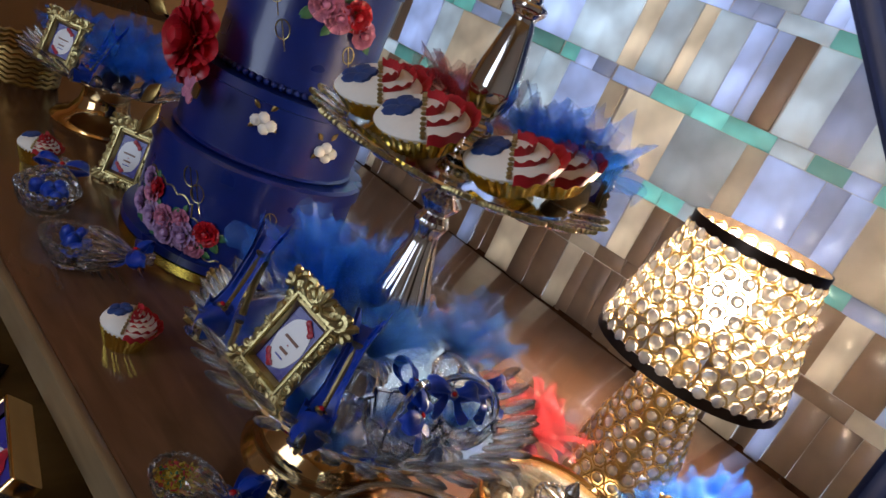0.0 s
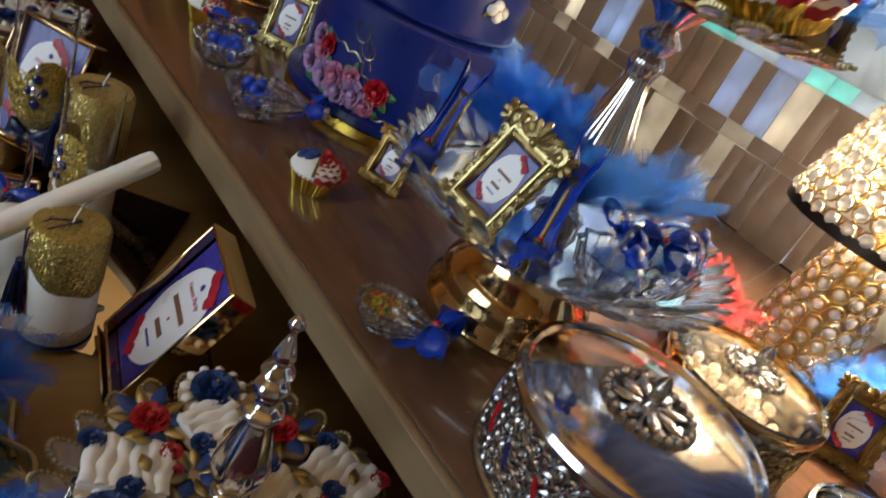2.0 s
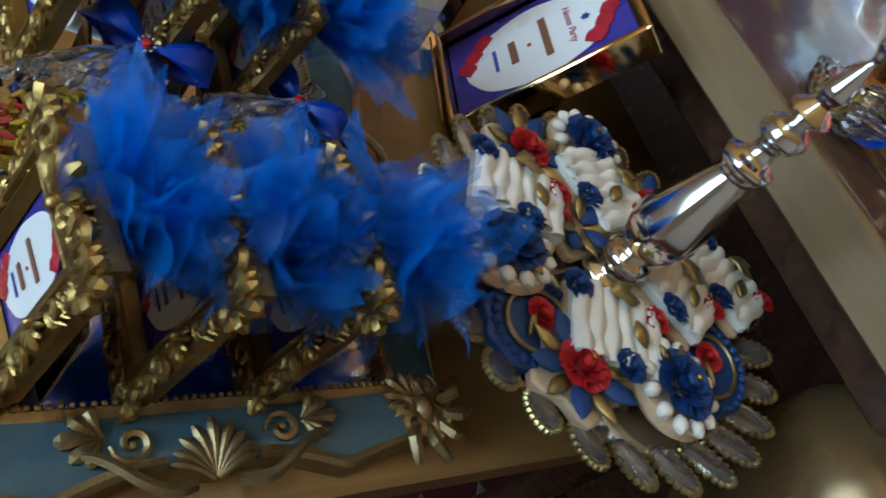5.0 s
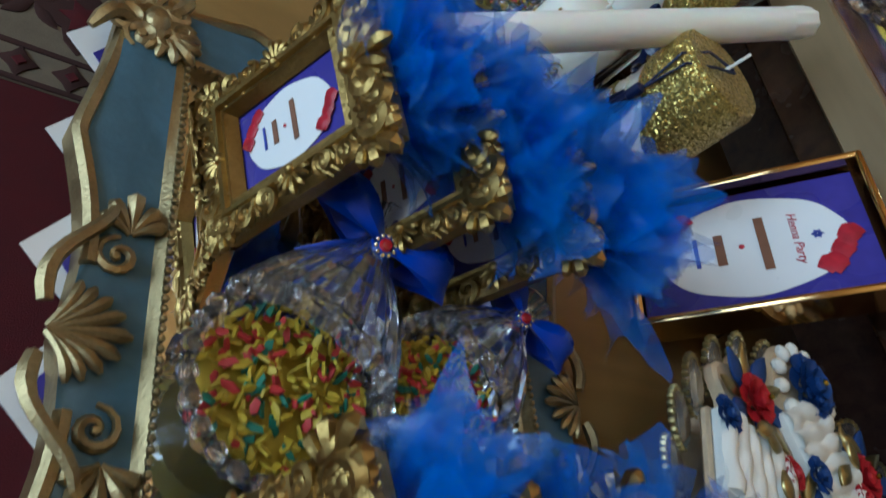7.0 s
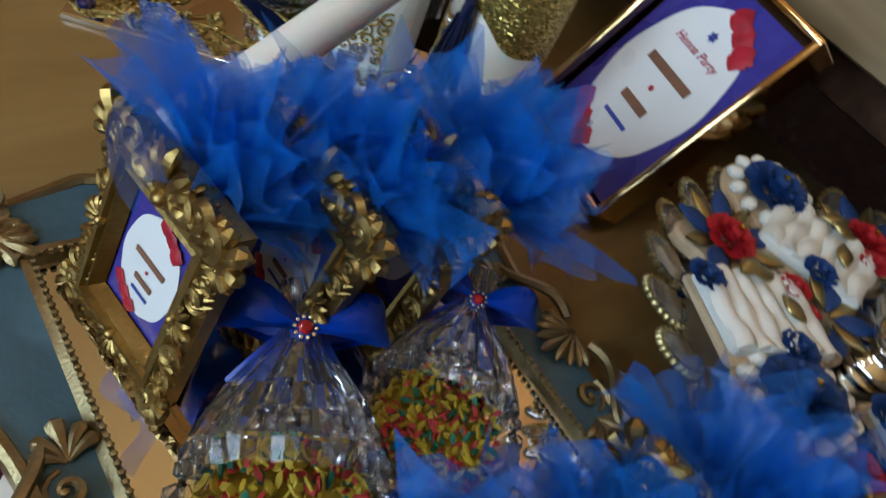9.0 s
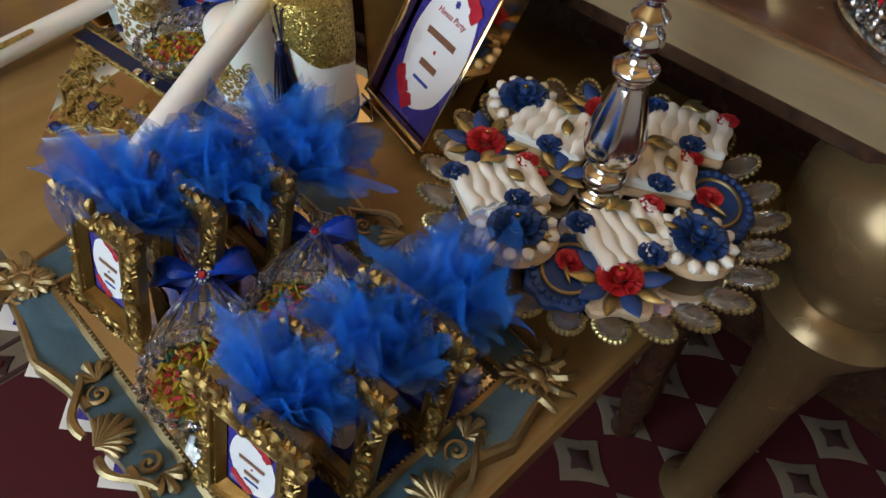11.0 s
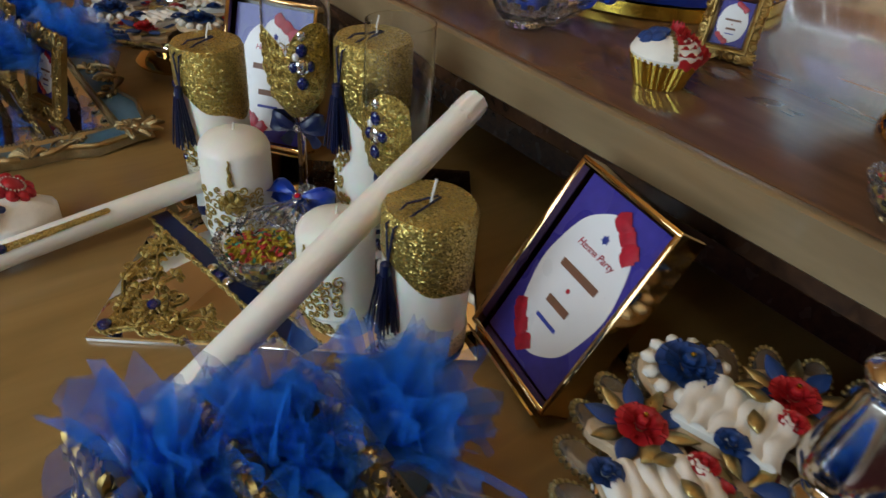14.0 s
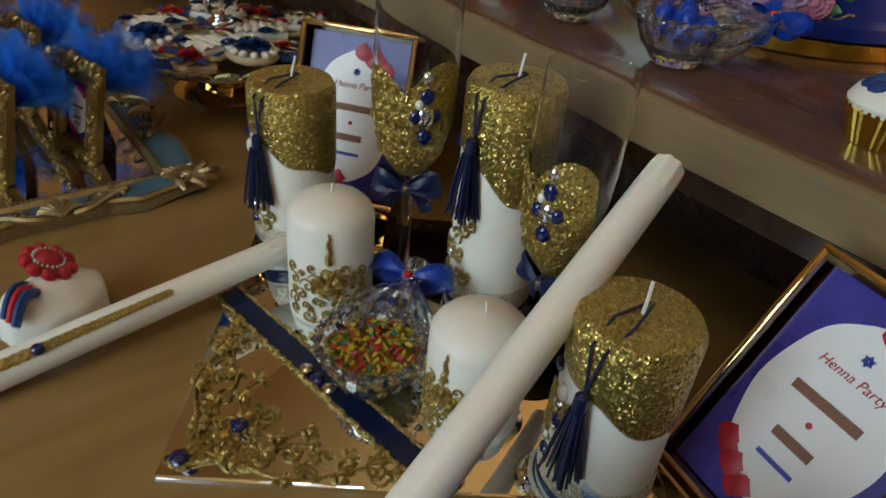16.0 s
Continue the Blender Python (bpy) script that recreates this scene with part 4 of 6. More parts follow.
def crystal_dish(x, y, z, angle, label, size=1.0, group="crystal dishes with bows", sweets=False, bow=0.058):
    """A cut-crystal dish of dried petals or sweets; its fluted hood tapers to a neck that wears a satin bow."""
    th = thing("crystal_dish", label, "dish", T(x, y, z) @ pose(0, 0, 0, 0, 0, angle) @ S(size, size, size), group)
    bm = bmesh.new()
    lathe(bm, [(0.014, 0), (0.019, 0.002), (0.023, 0.008), (0.030, 0.016), (0.0345, 0.025), (0.0375, 0.034), (0.0385, 0.041), (0.0355, 0.0415), (0.0325, 0.030), (0.026, 0.018), (0.016, 0.012), (0.001, 0.011)], 64, flute=16, amp=0.04, lo=0.006, cut=math.pi)
    part("bowl", bm, "crystal", th, angle=6)
    bm = bmesh.new()
    for k in range(26):
        a = 2 * math.pi * k / 26
        ball(bm, T(0.0375 * math.cos(a), 0.0375 * math.sin(a), 0.041) @ S(0.0042, 0.0042, 0.003), 6, 4)
    part("scalloped_rim", bm, "crystal", th, kind="stuff")
    bm = bmesh.new()
    rng = random.Random(int(x * 999) + 5)
    if sweets:
        for _ in range(9):
            r, a = 0.022 * math.sqrt(rng.random()), rng.uniform(0, 6.283)
            ball(bm, T(r * math.cos(a), r * math.sin(a), 0.030 + rng.uniform(0, 0.008)) @ pose(0, 0, 0, rng.uniform(0, 180), rng.uniform(0, 180), 0) @ S(0.014, 0.010, 0.009), 8, 6)
        part("filling", bm, "blue_satin", th, "blue wrapped sweets", kind="stuff")
    else:
        lathe(bm, [(0.026, 0.020), (0.030, 0.027), (0.015, 0.030), (0.001, 0.031)], 20, mi=0)
        for _ in range(330):
            r, a = 0.0325 * math.sqrt(rng.random()), rng.uniform(0, 6.283)
            pm = T(r * math.cos(a), r * math.sin(a), 0.0345 - 5 * r * r + rng.uniform(0, 0.005)) @ pose(0, 0, 0, rng.uniform(-60, 60), rng.uniform(-60, 60), rng.uniform(0, 360))
            ball(bm, pm @ S(rng.uniform(0.0014, 0.0022), rng.uniform(0.003, 0.005), 0.0011), 5, 3, rng.choice((0, 0, 0, 0, 1, 1, 2)))
        part("petals", bm, ("petal_yellow", "petal_red", "petal_green"), th, "dried yellow, red and green petals", kind="stuff")
    hood = T(0.016, 0, 0.030) @ pose(0, 0, 0, 0, 83, 0) @ S(0.72, 1, 1)
    bm = bmesh.new()
    lathe(bm, [(0.0350, 0.0), (0.0375, 0.008), (0.0330, 0.020), (0.0265, 0.032), (0.0190, 0.043), (0.0120, 0.052), (0.0085, 0.060), (0.0080, 0.067), (0.0095, 0.075), (0.0115, 0.081), (0.0085, 0.0815), (0.0055, 0.066), (0.0090, 0.051), (0.0230, 0.031), (0.0325, 0.010), (0.0320, 0.001)], 48, hood, flute=12, amp=0.06, cap=False, cut=0.9)
    part("hood", bm, "crystal", th, angle=6)
    satin_bow(th, T(0.075, 0, 0.0385) @ pose(0, 0, 0, 0, -20, 0) @ pose(0, 0, 0, 0, 0, -90), bow)
    return th


crystal_dish(0.047, 0.757, LOW + 0.005, 36, "cut-crystal dish of dried petals on the mirror tile")


def sign(x, y, z, angle, tilt, label):
    """A deep gold-edged frame on its stand with a printed party card."""
    w, h = 0.109, 0.163
    m = facing(x, y, z, angle, tilt)
    th = thing("sign_frame", label, "sign", m, "party signs")
    for name, sx, sy, cx, cy in (("side_rail", 0.005, h, -w / 2, h / 2), ("side_rail", 0.005, h, w / 2, h / 2), ("top_rail", w + 0.005, 0.005, 0, h), ("bottom_rail", w + 0.005, 0.005, 0, 0.0025)):
        bm = bmesh.new()
        box(bm, sx, sy, 0.03, T(cx, cy, -0.024), 0.0012)
        part(name, bm, "gold_mirror", th)
    bm = bmesh.new()
    box(bm, w, h - 0.004, 0.004, T(0, h / 2, -0.022))
    part("back", bm, "dark_wood", th)
    bm = bmesh.new()
    box(bm, w - 0.004, 0.03, 0.002, T(0, -0.009, -0.004) @ pose(0, 0, 0, 60, 0, 0))
    part("foot_board", bm, "gold_mirror", th)
    label_card(th, T(0, h / 2, -0.008), w - 0.012, h - 0.012)
    bm = bmesh.new()
    drop = math.cos(radians(tilt)) * h * 0.62
    box(bm, 0.05, drop / math.cos(radians(18)), 0.003, T(0, h * 0.62, -0.025) @ pose(0, 0, 0, 18 + tilt, 0, 0) @ T(0, -drop / 2 / math.cos(radians(18)), -0.003))
    part("easel_leg", bm, "dark_wood", th)
    return th


sign(0.156, 0.545, LOW + 0.016, 168, 30, "gold-edged frame with a blue and white party card")
sign(0.148, 0.980, LOW + 0.012, 218, 20, "party card frame behind the tall candles")


def shell(x, y, angle):
    th = thing("shell_cookie", "white iced shell cookie with a red rosette", "cookie", T(x, y, LOW) @ pose(0, 0, 0, 0, 0, angle) @ S(1.1, 1.1, 1.4))
    bm = bmesh.new()
    plate(bm, ring_points(28, 0.036, 0.028, 0.03, 9), 0.016, ID, 0, 0.014)
    part("iced_body", bm, "icing", th)
    bm = bmesh.new()
    m = T(0.008, 0.008, 0.030) @ pose(0, 0, 0, 14, 14, 0)
    for k in range(9):
        a = 2 * math.pi * k / 9
        ball(bm, m @ T(0.013 * math.cos(a), 0.013 * math.sin(a), 0) @ S(0.0052, 0.0052, 0.004), 8, 5)
    ball(bm, m @ T(0, 0, 0.002) @ S(0.009, 0.009, 0.0045), 14, 6)
    part("rosette", bm, "red_satin", th)
    bm = bmesh.new()
    for k in range(20):
        a = 2 * math.pi * k / 20
        ball(bm, m @ T(0.0095 * math.cos(a), 0.0095 * math.sin(a), 0.003) @ S(0.0011, 0.0011, 0.0011), 5, 4)
    part("pearl_ring", bm, "pearl", th)
    for mat, off in (("blue_icing", 0), ("red_icing", 0.006), ("blue_icing", 0.012)):
        bm = bmesh.new()
        tube(bm, [(-0.034 + q * 0.005, -0.018 + off + q * 0.0025, 0.014 + 0.014 * math.sin(math.pi * (q + 0.6) / 7)) for q in range(7)], 0.0028, 6)
        part("piped_stripe", bm, mat, th)


shell(-0.115, 0.947, 20)


# ornate gilt photo frames
def photo_frame(m, label, w=0.070, h=0.092, mat="gold", tulle="tulle", seed=1, puff=0.07, group="gilt photo frames", puff_at=(0.0, 0.68, -0.02), strut=0.04):
    """A small carved frame: stepped moulding, scrolls, shell corners, printed card, strut, and a puff of tulle."""
    th = thing("photo_frame", label, "photo frame", m, group)
    ow, oh, mid = w * 0.54, h * 0.57, h * 0.47
    bm = bmesh.new()
    for z0, k0, z1, k1 in ((0.0, 0.96, 0.005, 0.96), (0.005, 0.96, 0.008, 0.80), (0.008, 0.80, 0.0065, 0.52), (0.0065, 0.52, 0.0105, 0.46), (0.0105, 0.46, 0.0105, 0.34), (0.0105, 0.34, 0.008, 0.30), (0.008, 0.30, 0.009, 0.16), (0.009, 0.16, 0.003, 0.0)):
        a, b = ([bm.verts.new((sx * (ow + (w - ow) * k) / 2, mid + (h / 2 - mid) * k + sy * (oh + (h - oh) * k) / 2, z)) for sx, sy in ((-1, -1), (1, -1), (1, 1), (-1, 1))] for z, k in ((z0, k0), (z1, k1)))
        for k in range(4):
            bm.faces.new((a[k], a[(k + 1) % 4], b[(k + 1) % 4], b[k]))
    box(bm, w * 0.96, h * 0.96, 0.003, T(0, h / 2, -0.0032))
    body = part("moulding", bm, mat, th, angle=25)
    for sx, sy, nm in ((0, 1, "top_carving"), (0, -1, "bottom_carving"), (-1, 0, "side_carving"), (1, 0, "side_carving")):
        bm = bmesh.new()
        if sx == 0:
            inner, outer = mid + sy * oh / 2, h / 2 + sy * h / 2
            base, span, bw = T(0, inner + (outer - inner) * 0.72, 0.0055) @ pose(0, 0, 0, 0, 0, 0 if sy > 0 else 180), w, abs(outer - inner)
        else:
            base, span, bw = T(sx * (ow + (w - ow) * 0.68) / 2, h / 2, 0.0055) @ pose(0, 0, 0, 0, 0, -90 * sx), h, (w - ow) / 2
        crown = 1.3 if sy > 0 else 1.0
        leaf_fan(bm, base @ T(0, -bw * 0.40, 0.002), bw * 0.82 * crown, bw * 0.11, 7)
        ball(bm, base @ T(0, -bw * 0.30, 0.004) @ S(bw * 0.17, bw * 0.15, bw * 0.15), 8, 5)
        for s in (-1, 1):
            for q in range(3):
                x = s * span * (0.16 + 0.115 * q)
                scroll(bm, base @ T(x, bw * (0.16 if q % 2 else 0.02), bw * 0.07) @ pose(0, 0, 0, 0, 0, 90 + 70 * q * s), bw * 0.34, bw * 0.105, 1.3, s)
                for j in range(4):
                    tube(bm, [base @ Vector((x + s * bw * (-0.22 + 0.19 * j + 0.5 * p * p - 0.2 * p), bw * (-0.42 + 0.80 * p - 0.05 * j), bw * (0.01 + 0.13 * math.sin(math.pi * p)))) for p in (0, 0.2, 0.4, 0.6, 0.8, 1)], [bw * c for c in (0.05, 0.08, 0.10, 0.105, 0.085, 0.03)], 7)
            leaf_fan(bm, base @ T(s * span * 0.42, -bw * 0.22, 0.001) @ pose(0, 0, 0, 0, 0, -46 * s), bw * 0.80, bw * 0.10, 5)
        part(nm, bm, mat, body)
    label_card(th, T(0, mid, 0.001), ow + 0.002, oh + 0.002, True)
    bm = bmesh.new()
    box(bm, 0.022, h * 0.72, 0.002, T(0, h * 0.72, -0.004) @ pose(0, 0, 0, strut * 600, 0, 0) @ T(0, -h * 0.36, -0.002))
    part("strut", bm, "dark_wood", th)
    if puff:
        px, py, pz = puff_at
        tulle_puff(th, T(px, h * py, pz) @ pose(0, 0, 0, -116, 0, 0), puff, tulle, 26, seed, spread=0.70)
    return th


# carved trays with mirrors
def ornate_tray(x0, y0, x1, y1, label):
    cx, cy, w, h = (x0 + x1) / 2, (y0 + y1) / 2, x1 - x0, y1 - y0
    th = thing("tray", label, "tray", T(cx, cy, LOW + 0.0005), "carved trays")
    bm = bmesh.new()
    prof = ((0.0, 0.0, 0), (0.002, 0.010, 1), (0.005, 0.012, 0), (0.014, 0.011, 0), (0.028, 0.009, 1), (0.032, 0.013, 1), (0.035, 0.006, 1))
    loops = []
    for inset, z, _ in prof:
        a, b = w / 2 - inset, h / 2 - inset
        ring = []
        for ex, ey, sx, sy in ((-a, -b, a, -b), (a, -b, a, b), (a, b, -a, b), (-a, b, -a, -b)):
            L = math.hypot(sx - ex, sy - ey)
            for k in range(24):
                q = k / 24
                bulge = (0.010 * math.sin(math.pi * q) + 0.006 * math.sin(3 * math.pi * q) - 0.006 * abs(math.sin(4 * math.pi * q))) * max(0, 1 - inset / 0.014)
                ring.append(bm.verts.new((ex + (sx - ex) * q + (sy - ey) / L * bulge, ey + (sy - ey) * q - (sx - ex) / L * bulge, z + (0.004 * abs(math.cos(math.pi * q)) ** 6 if inset < 0.03 else 0))))
        loops.append(ring)
    for i, (a, b) in enumerate(zip(loops, loops[1:])):
        for k in range(96):
            f = bm.faces.new((a[k], a[(k + 1) % 96], b[(k + 1) % 96], b[k]))
            f.material_index = 1 if i in (1, 2, 3) else 0
    rim = part("rim", bm, ("old_gold", "tray_blue"), th, "slate-blue rim edged with gold carving")
    bm = bmesh.new()
    box(bm, w - 0.064, h - 0.064, 0.006, ID)
    part("mirror", bm, "mirror", th)
    per = [(-w / 2 + 0.033, -h / 2 + 0.033, w - 0.066, 0), (w / 2 - 0.033, -h / 2 + 0.033, 0, h - 0.066), (w / 2 - 0.033, h / 2 - 0.033, -(w - 0.066), 0), (-w / 2 + 0.033, h / 2 - 0.033, 0, -(h - 0.066))]
    bm = bmesh.new()
    for ex, ey, dx, dy in per:
        n = int(math.hypot(dx, dy) / 0.0042)
        for k in range(n):
            ball(bm, T(ex + dx * k / n, ey + dy * k / n, 0.0135) @ S(0.0019, 0.0019, 0.0019), 5, 4)
    part("beading", bm, "old_gold", rim, kind="stuff")
    for ang, ln, off in ((0, w, h / 2), (180, w, h / 2), (90, h, w / 2), (-90, h, w / 2)):
        base = pose(0, 0, 0, 0, 0, ang) @ T(0, off - 0.014, 0.011)
        bm = bmesh.new()
        leaf_fan(bm, base @ T(0, 0.020, 0.001) @ pose(0, 0, 0, 0, 0, 180), 0.030, 0.0032, 9)
        for s in (-1, 1):
            scroll(bm, base @ T(s * 0.034, 0.000, 0), 0.009, 0.0019, 1.3, s)
            leaf_fan(bm, base @ T(s * 0.045, -0.004, 0) @ pose(0, 0, 0, 0, 0, -90 * s), 0.02, 0.002)
        for s in (-1, 1):
            tube(bm, [base @ Vector((s * (0.010 + 0.045 * q), 0.022 - 0.014 * q + 0.005 * math.sin(5 * q), 0.003 + 0.003 * math.sin(3.1 * q))) for q in [k / 8 for k in range(9)]], [0.0030, 0.0036, 0.0036, 0.0032, 0.003, 0.0028, 0.0028, 0.0026, 0.002], 6)
        part("shell_carving", bm, "old_gold", rim)
        for s in (-1, 1):
            bm = bmesh.new()
            tube(bm, [pose(0, 0, 0, 0, 0, ang) @ Vector((s * q * ln, off - 0.004 + 0.010 * math.cos(math.pi * q) - 0.006 * math.cos(3 * math.pi * q) - 0.006 * abs(math.sin(4 * math.pi * q)), 0.012)) for q in [0.08 + i * 0.40 / 24 for i in range(25)]], 0.0034, 6)
            part("gold_edge", bm, "old_gold", rim)
        bm = bmesh.new()
        cb = pose(0, 0, 0, 0, 0, ang) @ T(ln / 2 - 0.016, off - 0.016, 0.011)
        for q in range(7):
            scroll(bm, cb @ pose(0, 0, 0, 0, 0, 52 * q) @ T(0.013, 0, 0.002), 0.0085, 0.0026, 1.3, (-1) ** q)
        leaf_fan(bm, cb @ pose(0, 0, 0, 0, 0, 135) @ T(0, 0.004, 0.002), 0.024, 0.0026, 7)
        ball(bm, cb @ T(0, 0, 0.004) @ S(0.009, 0.007, 0.006), 10, 6)
        for q in range(5):
            tube(bm, [cb @ pose(0, 0, 0, 0, 0, -45 + 36 * (q - 2)) @ Vector((0.004 * math.sin(4 * p), 0.010 + 0.022 * p, 0.003 + 0.004 * math.sin(3.1 * p))) for p in (0, 0.25, 0.5, 0.75, 1)], [0.0024, 0.0036, 0.004, 0.0036, 0.002], 6)
        part("corner_carving", bm, "old_gold", rim)
    return th


ornate_tray(-0.204, 0.249, 0.060, 0.606, "slate-blue and gold carved tray with a mirror bottom")
TZ = LOW + 0.0065
FR = ((-0.149, 0.518, 188, 1), (-0.093, 0.506, 182, 2), (-0.037, 0.500, 180, 3), (-0.158, 0.324, 190, 4), (-0.103, 0.318, 184, 5), (-0.045, 0.316, 184, 6))
for x, y, ang, seed in FR:
    photo_frame(facing(x, y, TZ, ang, 15), "carved gilt photo frame with blue tulle on the tray", 0.078, 0.106, seed=seed, puff=0.092 if seed < 4 else 0.084)
crystal_dish(-0.133, 0.406, TZ, 58, "cut-crystal dish of petals with blue bow on the tray", 1.05)
crystal_dish(-0.056, 0.412, TZ, 40, "small cut-crystal dish with blue bow among the frames", 0.92)

# blue and white paper runner with a pointed edge under the tray
for nm, z, g, tip, mat in (("paper", 0.0, 0.0, 0.024, "card_white"), ("blue_print", 0.0008, 0.008, 0.020, "card_blue")):
    pts = []
    for ex, ey, dx, dy, nx, ny in ((-0.198 + g, 0.27 + g, 0.25 - 2 * g, 0, 0, -1), (0.052 - g, 0.27 + g, 0, 0.335 - 2 * g, 1, 0), (0.052 - g, 0.605 - g, -0.25 + 2 * g, 0, 0, 1), (-0.198 + g, 0.605 - g, 0, -0.335 + 2 * g, -1, 0)):
        for k in range(12):
            q = (tip if nx < 0 else 0.004) if k % 2 else 0.0
            pts.append((ex + dx * k / 12 + nx * q, ey + dy * k / 12 + ny * q))
    bm = bmesh.new()
    plate(bm, pts, 0.0006, T(0, 0, LOW - 0.0002 + z))
    if nm == "paper":
        doily = solid("doily", bm, mat, "white and blue paper runner with a pointed edge", "doily")
    else:
        part(nm, bm, mat, doily, "printed blue inner border")

ornate_tray(-0.215, 1.075, 0.055, 1.44, "slate-blue and gold carved tray beyond the candles")
for x, y, ang, seed in ((-0.115, 1.19, 196, 7), (-0.035, 1.20, 200, 8), (-0.15, 1.34, 190, 9), (-0.06, 1.35, 195, 10)):
    photo_frame(facing(x, y, TZ, ang, 14), "carved gilt photo frame with blue tulle on the far tray", 0.07, 0.1, seed=seed, puff=0.078)


# ---- iced cookies ----
def cookie_white(m):
    """A square biscuit with draped white icing, blue buds, gold leaves and a red bud."""
    th = thing("ruffle_cookie", "square cookie with ruffled white icing and sugar buds", "cookie", m @ S(1.25, 1.25, 1.25), "iced cookies")
    bm = bmesh.new()
    box(bm, 0.052, 0.046, 0.006, ID, 0.002)
    part("biscuit", bm, "biscuit", th)
    bm = bmesh.new()
    box(bm, 0.052, 0.040, 0.007, T(0, 0, 0.0055), 0.0015)
    for k in range(6):
        x = -0.0215 + k * 0.0086

        def f(u, v, x=x, k=k):
            fold = math.sin(math.pi * v)
            return Vector((x + 0.0105 * (v - 0.5) + 0.0012 * math.sin(u * 9 + 1.7 * k), (u - 0.5) * 0.0405, 0.0118 + 0.0038 * fold ** 0.8 * (1 - 0.35 * v) + 0.0007 * math.sin(u * 13 + 2 * k)))
        sheet(bm, f, 12, 6)
    part("ruffled_icing", bm, "icing", th)
    for x, y, mat, s in ((0.004, -0.019, "blue_icing", 0.0085), (-0.025, 0.014, "blue_icing", 0.0085), (0.023, 0.014, "red_icing", 0.0075)):
        bm = bmesh.new()
        rosette(bm, T(x, y, 0.0125), s, 3)
        part("sugar_bud", bm, mat, th)
    for x, y, a in ((0.012, -0.008, 30), (-0.008, 0.016, -60), (0.010, 0.017, 100)):
        bm = bmesh.new()
        leaf(bm, T(x, y, 0.0158) @ pose(0, 0, 0, 8, 0, a), 0.014, 0.0085)
        part("sugar_leaf", bm, "pale_gold", th)
    return th


def cookie_blue(m):
    """A round biscuit edged with white drops round a blue sugar rose."""
    th = thing("rose_cookie", "round cookie with a blue sugar rose and white drops", "cookie", m @ S(1.2, 1.2, 1.2), "iced cookies")
    bm = bmesh.new()
    lathe(bm, [(0.024, 0), (0.026, 0.003), (0.024, 0.007), (0.001, 0.007)], 24)
    part("biscuit", bm, "biscuit", th)
    bm = bmesh.new()
    for k in range(12):
        a = 2 * math.pi * k / 12
        ball(bm, T(0.021 * math.cos(a), 0.021 * math.sin(a), 0.009) @ pose(0, 0, 0, 0, 0, math.degrees(a)) @ S(0.0052, 0.0042, 0.0036), 7, 5)
    part("drop_border", bm, "icing", th, kind="stuff")
    bm = bmesh.new()
    rosette(bm, T(0, 0, 0.009), 0.018, 3)
    part("sugar_rose", bm, "blue_icing", th)
    bm = bmesh.new()
    ball(bm, T(0, 0, 0.021) @ S(0.0018, 0.0018, 0.0018), 6, 4)
    part("sugar_pearl", bm, "foil", th)
    for k in range(3):
        bm = bmesh.new()
        leaf(bm, pose(0, 0, 0, 0, 0, 200 + 45 * k) @ T(0, 0.011, 0.012), 0.011, 0.005)
        part("sugar_leaf", bm, "pale_gold", th)
    return th


def cookie_cameo(m):
    """An oval blue biscuit with a beaded rim and a red cameo."""
    th = thing("cameo_cookie", "oval dark blue cookie with a red cameo and gold rim", "cookie", m @ S(1.18, 1.18, 1.1), "iced cookies")
    bm = bmesh.new()
    plate(bm, ring_points(40, 0.031, 0.026, 0.045, 10), 0.007)
    part("biscuit", bm, "blue_icing", th)
    bm = bmesh.new()
    for k in range(26):
        a = 2 * math.pi * k / 26
        ball(bm, T(0.027 * math.cos(a), 0.0225 * math.sin(a), 0.008) @ S(0.0026, 0.0026, 0.0022), 6, 4)
    part("beaded_edge", bm, "blue_icing", th)
    bm = bmesh.new()
    tube(bm, [(x, y, 0.0085) for x, y in ring_points(32, 0.0205, 0.0165)], 0.0014, 6, True)
    part("gold_ring", bm, "old_gold", th)
    bm = bmesh.new()
    rosette(bm, T(0.004, 0.003, 0.0075), 0.009, 3)
    part("red_rose", bm, "red_icing", th)
    bm = bmesh.new()
    leaf(bm, T(-0.012, -0.006, 0.0085) @ pose(0, 0, 0, 0, 0, -50), 0.018, 0.004)
    part("gold_stem", bm, "pale_gold", th)
    return th


def cookie_red(m):
    """A flower biscuit: red sugar rose among blue and gold leaves."""
    th = thing("flower_cookie", "flower cookie with a red sugar rose and blue leaves", "cookie", m @ S(1.25, 1.25, 1.25), "iced cookies")
    bm = bmesh.new()
    plate(bm, ring_points(30, 0.023, 0.023, 0.16, 5), 0.006)
    part("biscuit", bm, "biscuit", th)
    for k in range(10):
        bm = bmesh.new()
        leaf(bm, pose(0, 0, 0, 0, 0, 36 * k) @ T(0, 0.007, 0.0065 + 0.001 * (k % 2)) @ pose(0, 0, 0, 10, 0, 0), 0.022, 0.011 if k % 2 else 0.008)
        part("sugar_leaf", bm, "blue_icing" if k % 2 else "pale_gold", th)
    bm = bmesh.new()
    rosette(bm, T(0, 0, 0.008), 0.013, 3)
    part("sugar_rose", bm, "red_icing", th)
    bm = bmesh.new()
    ball(bm, T(0, 0, 0.018) @ S(0.0016, 0.0016, 0.0016), 6, 4)
    part("sugar_pearl", bm, "foil", th)
    return th


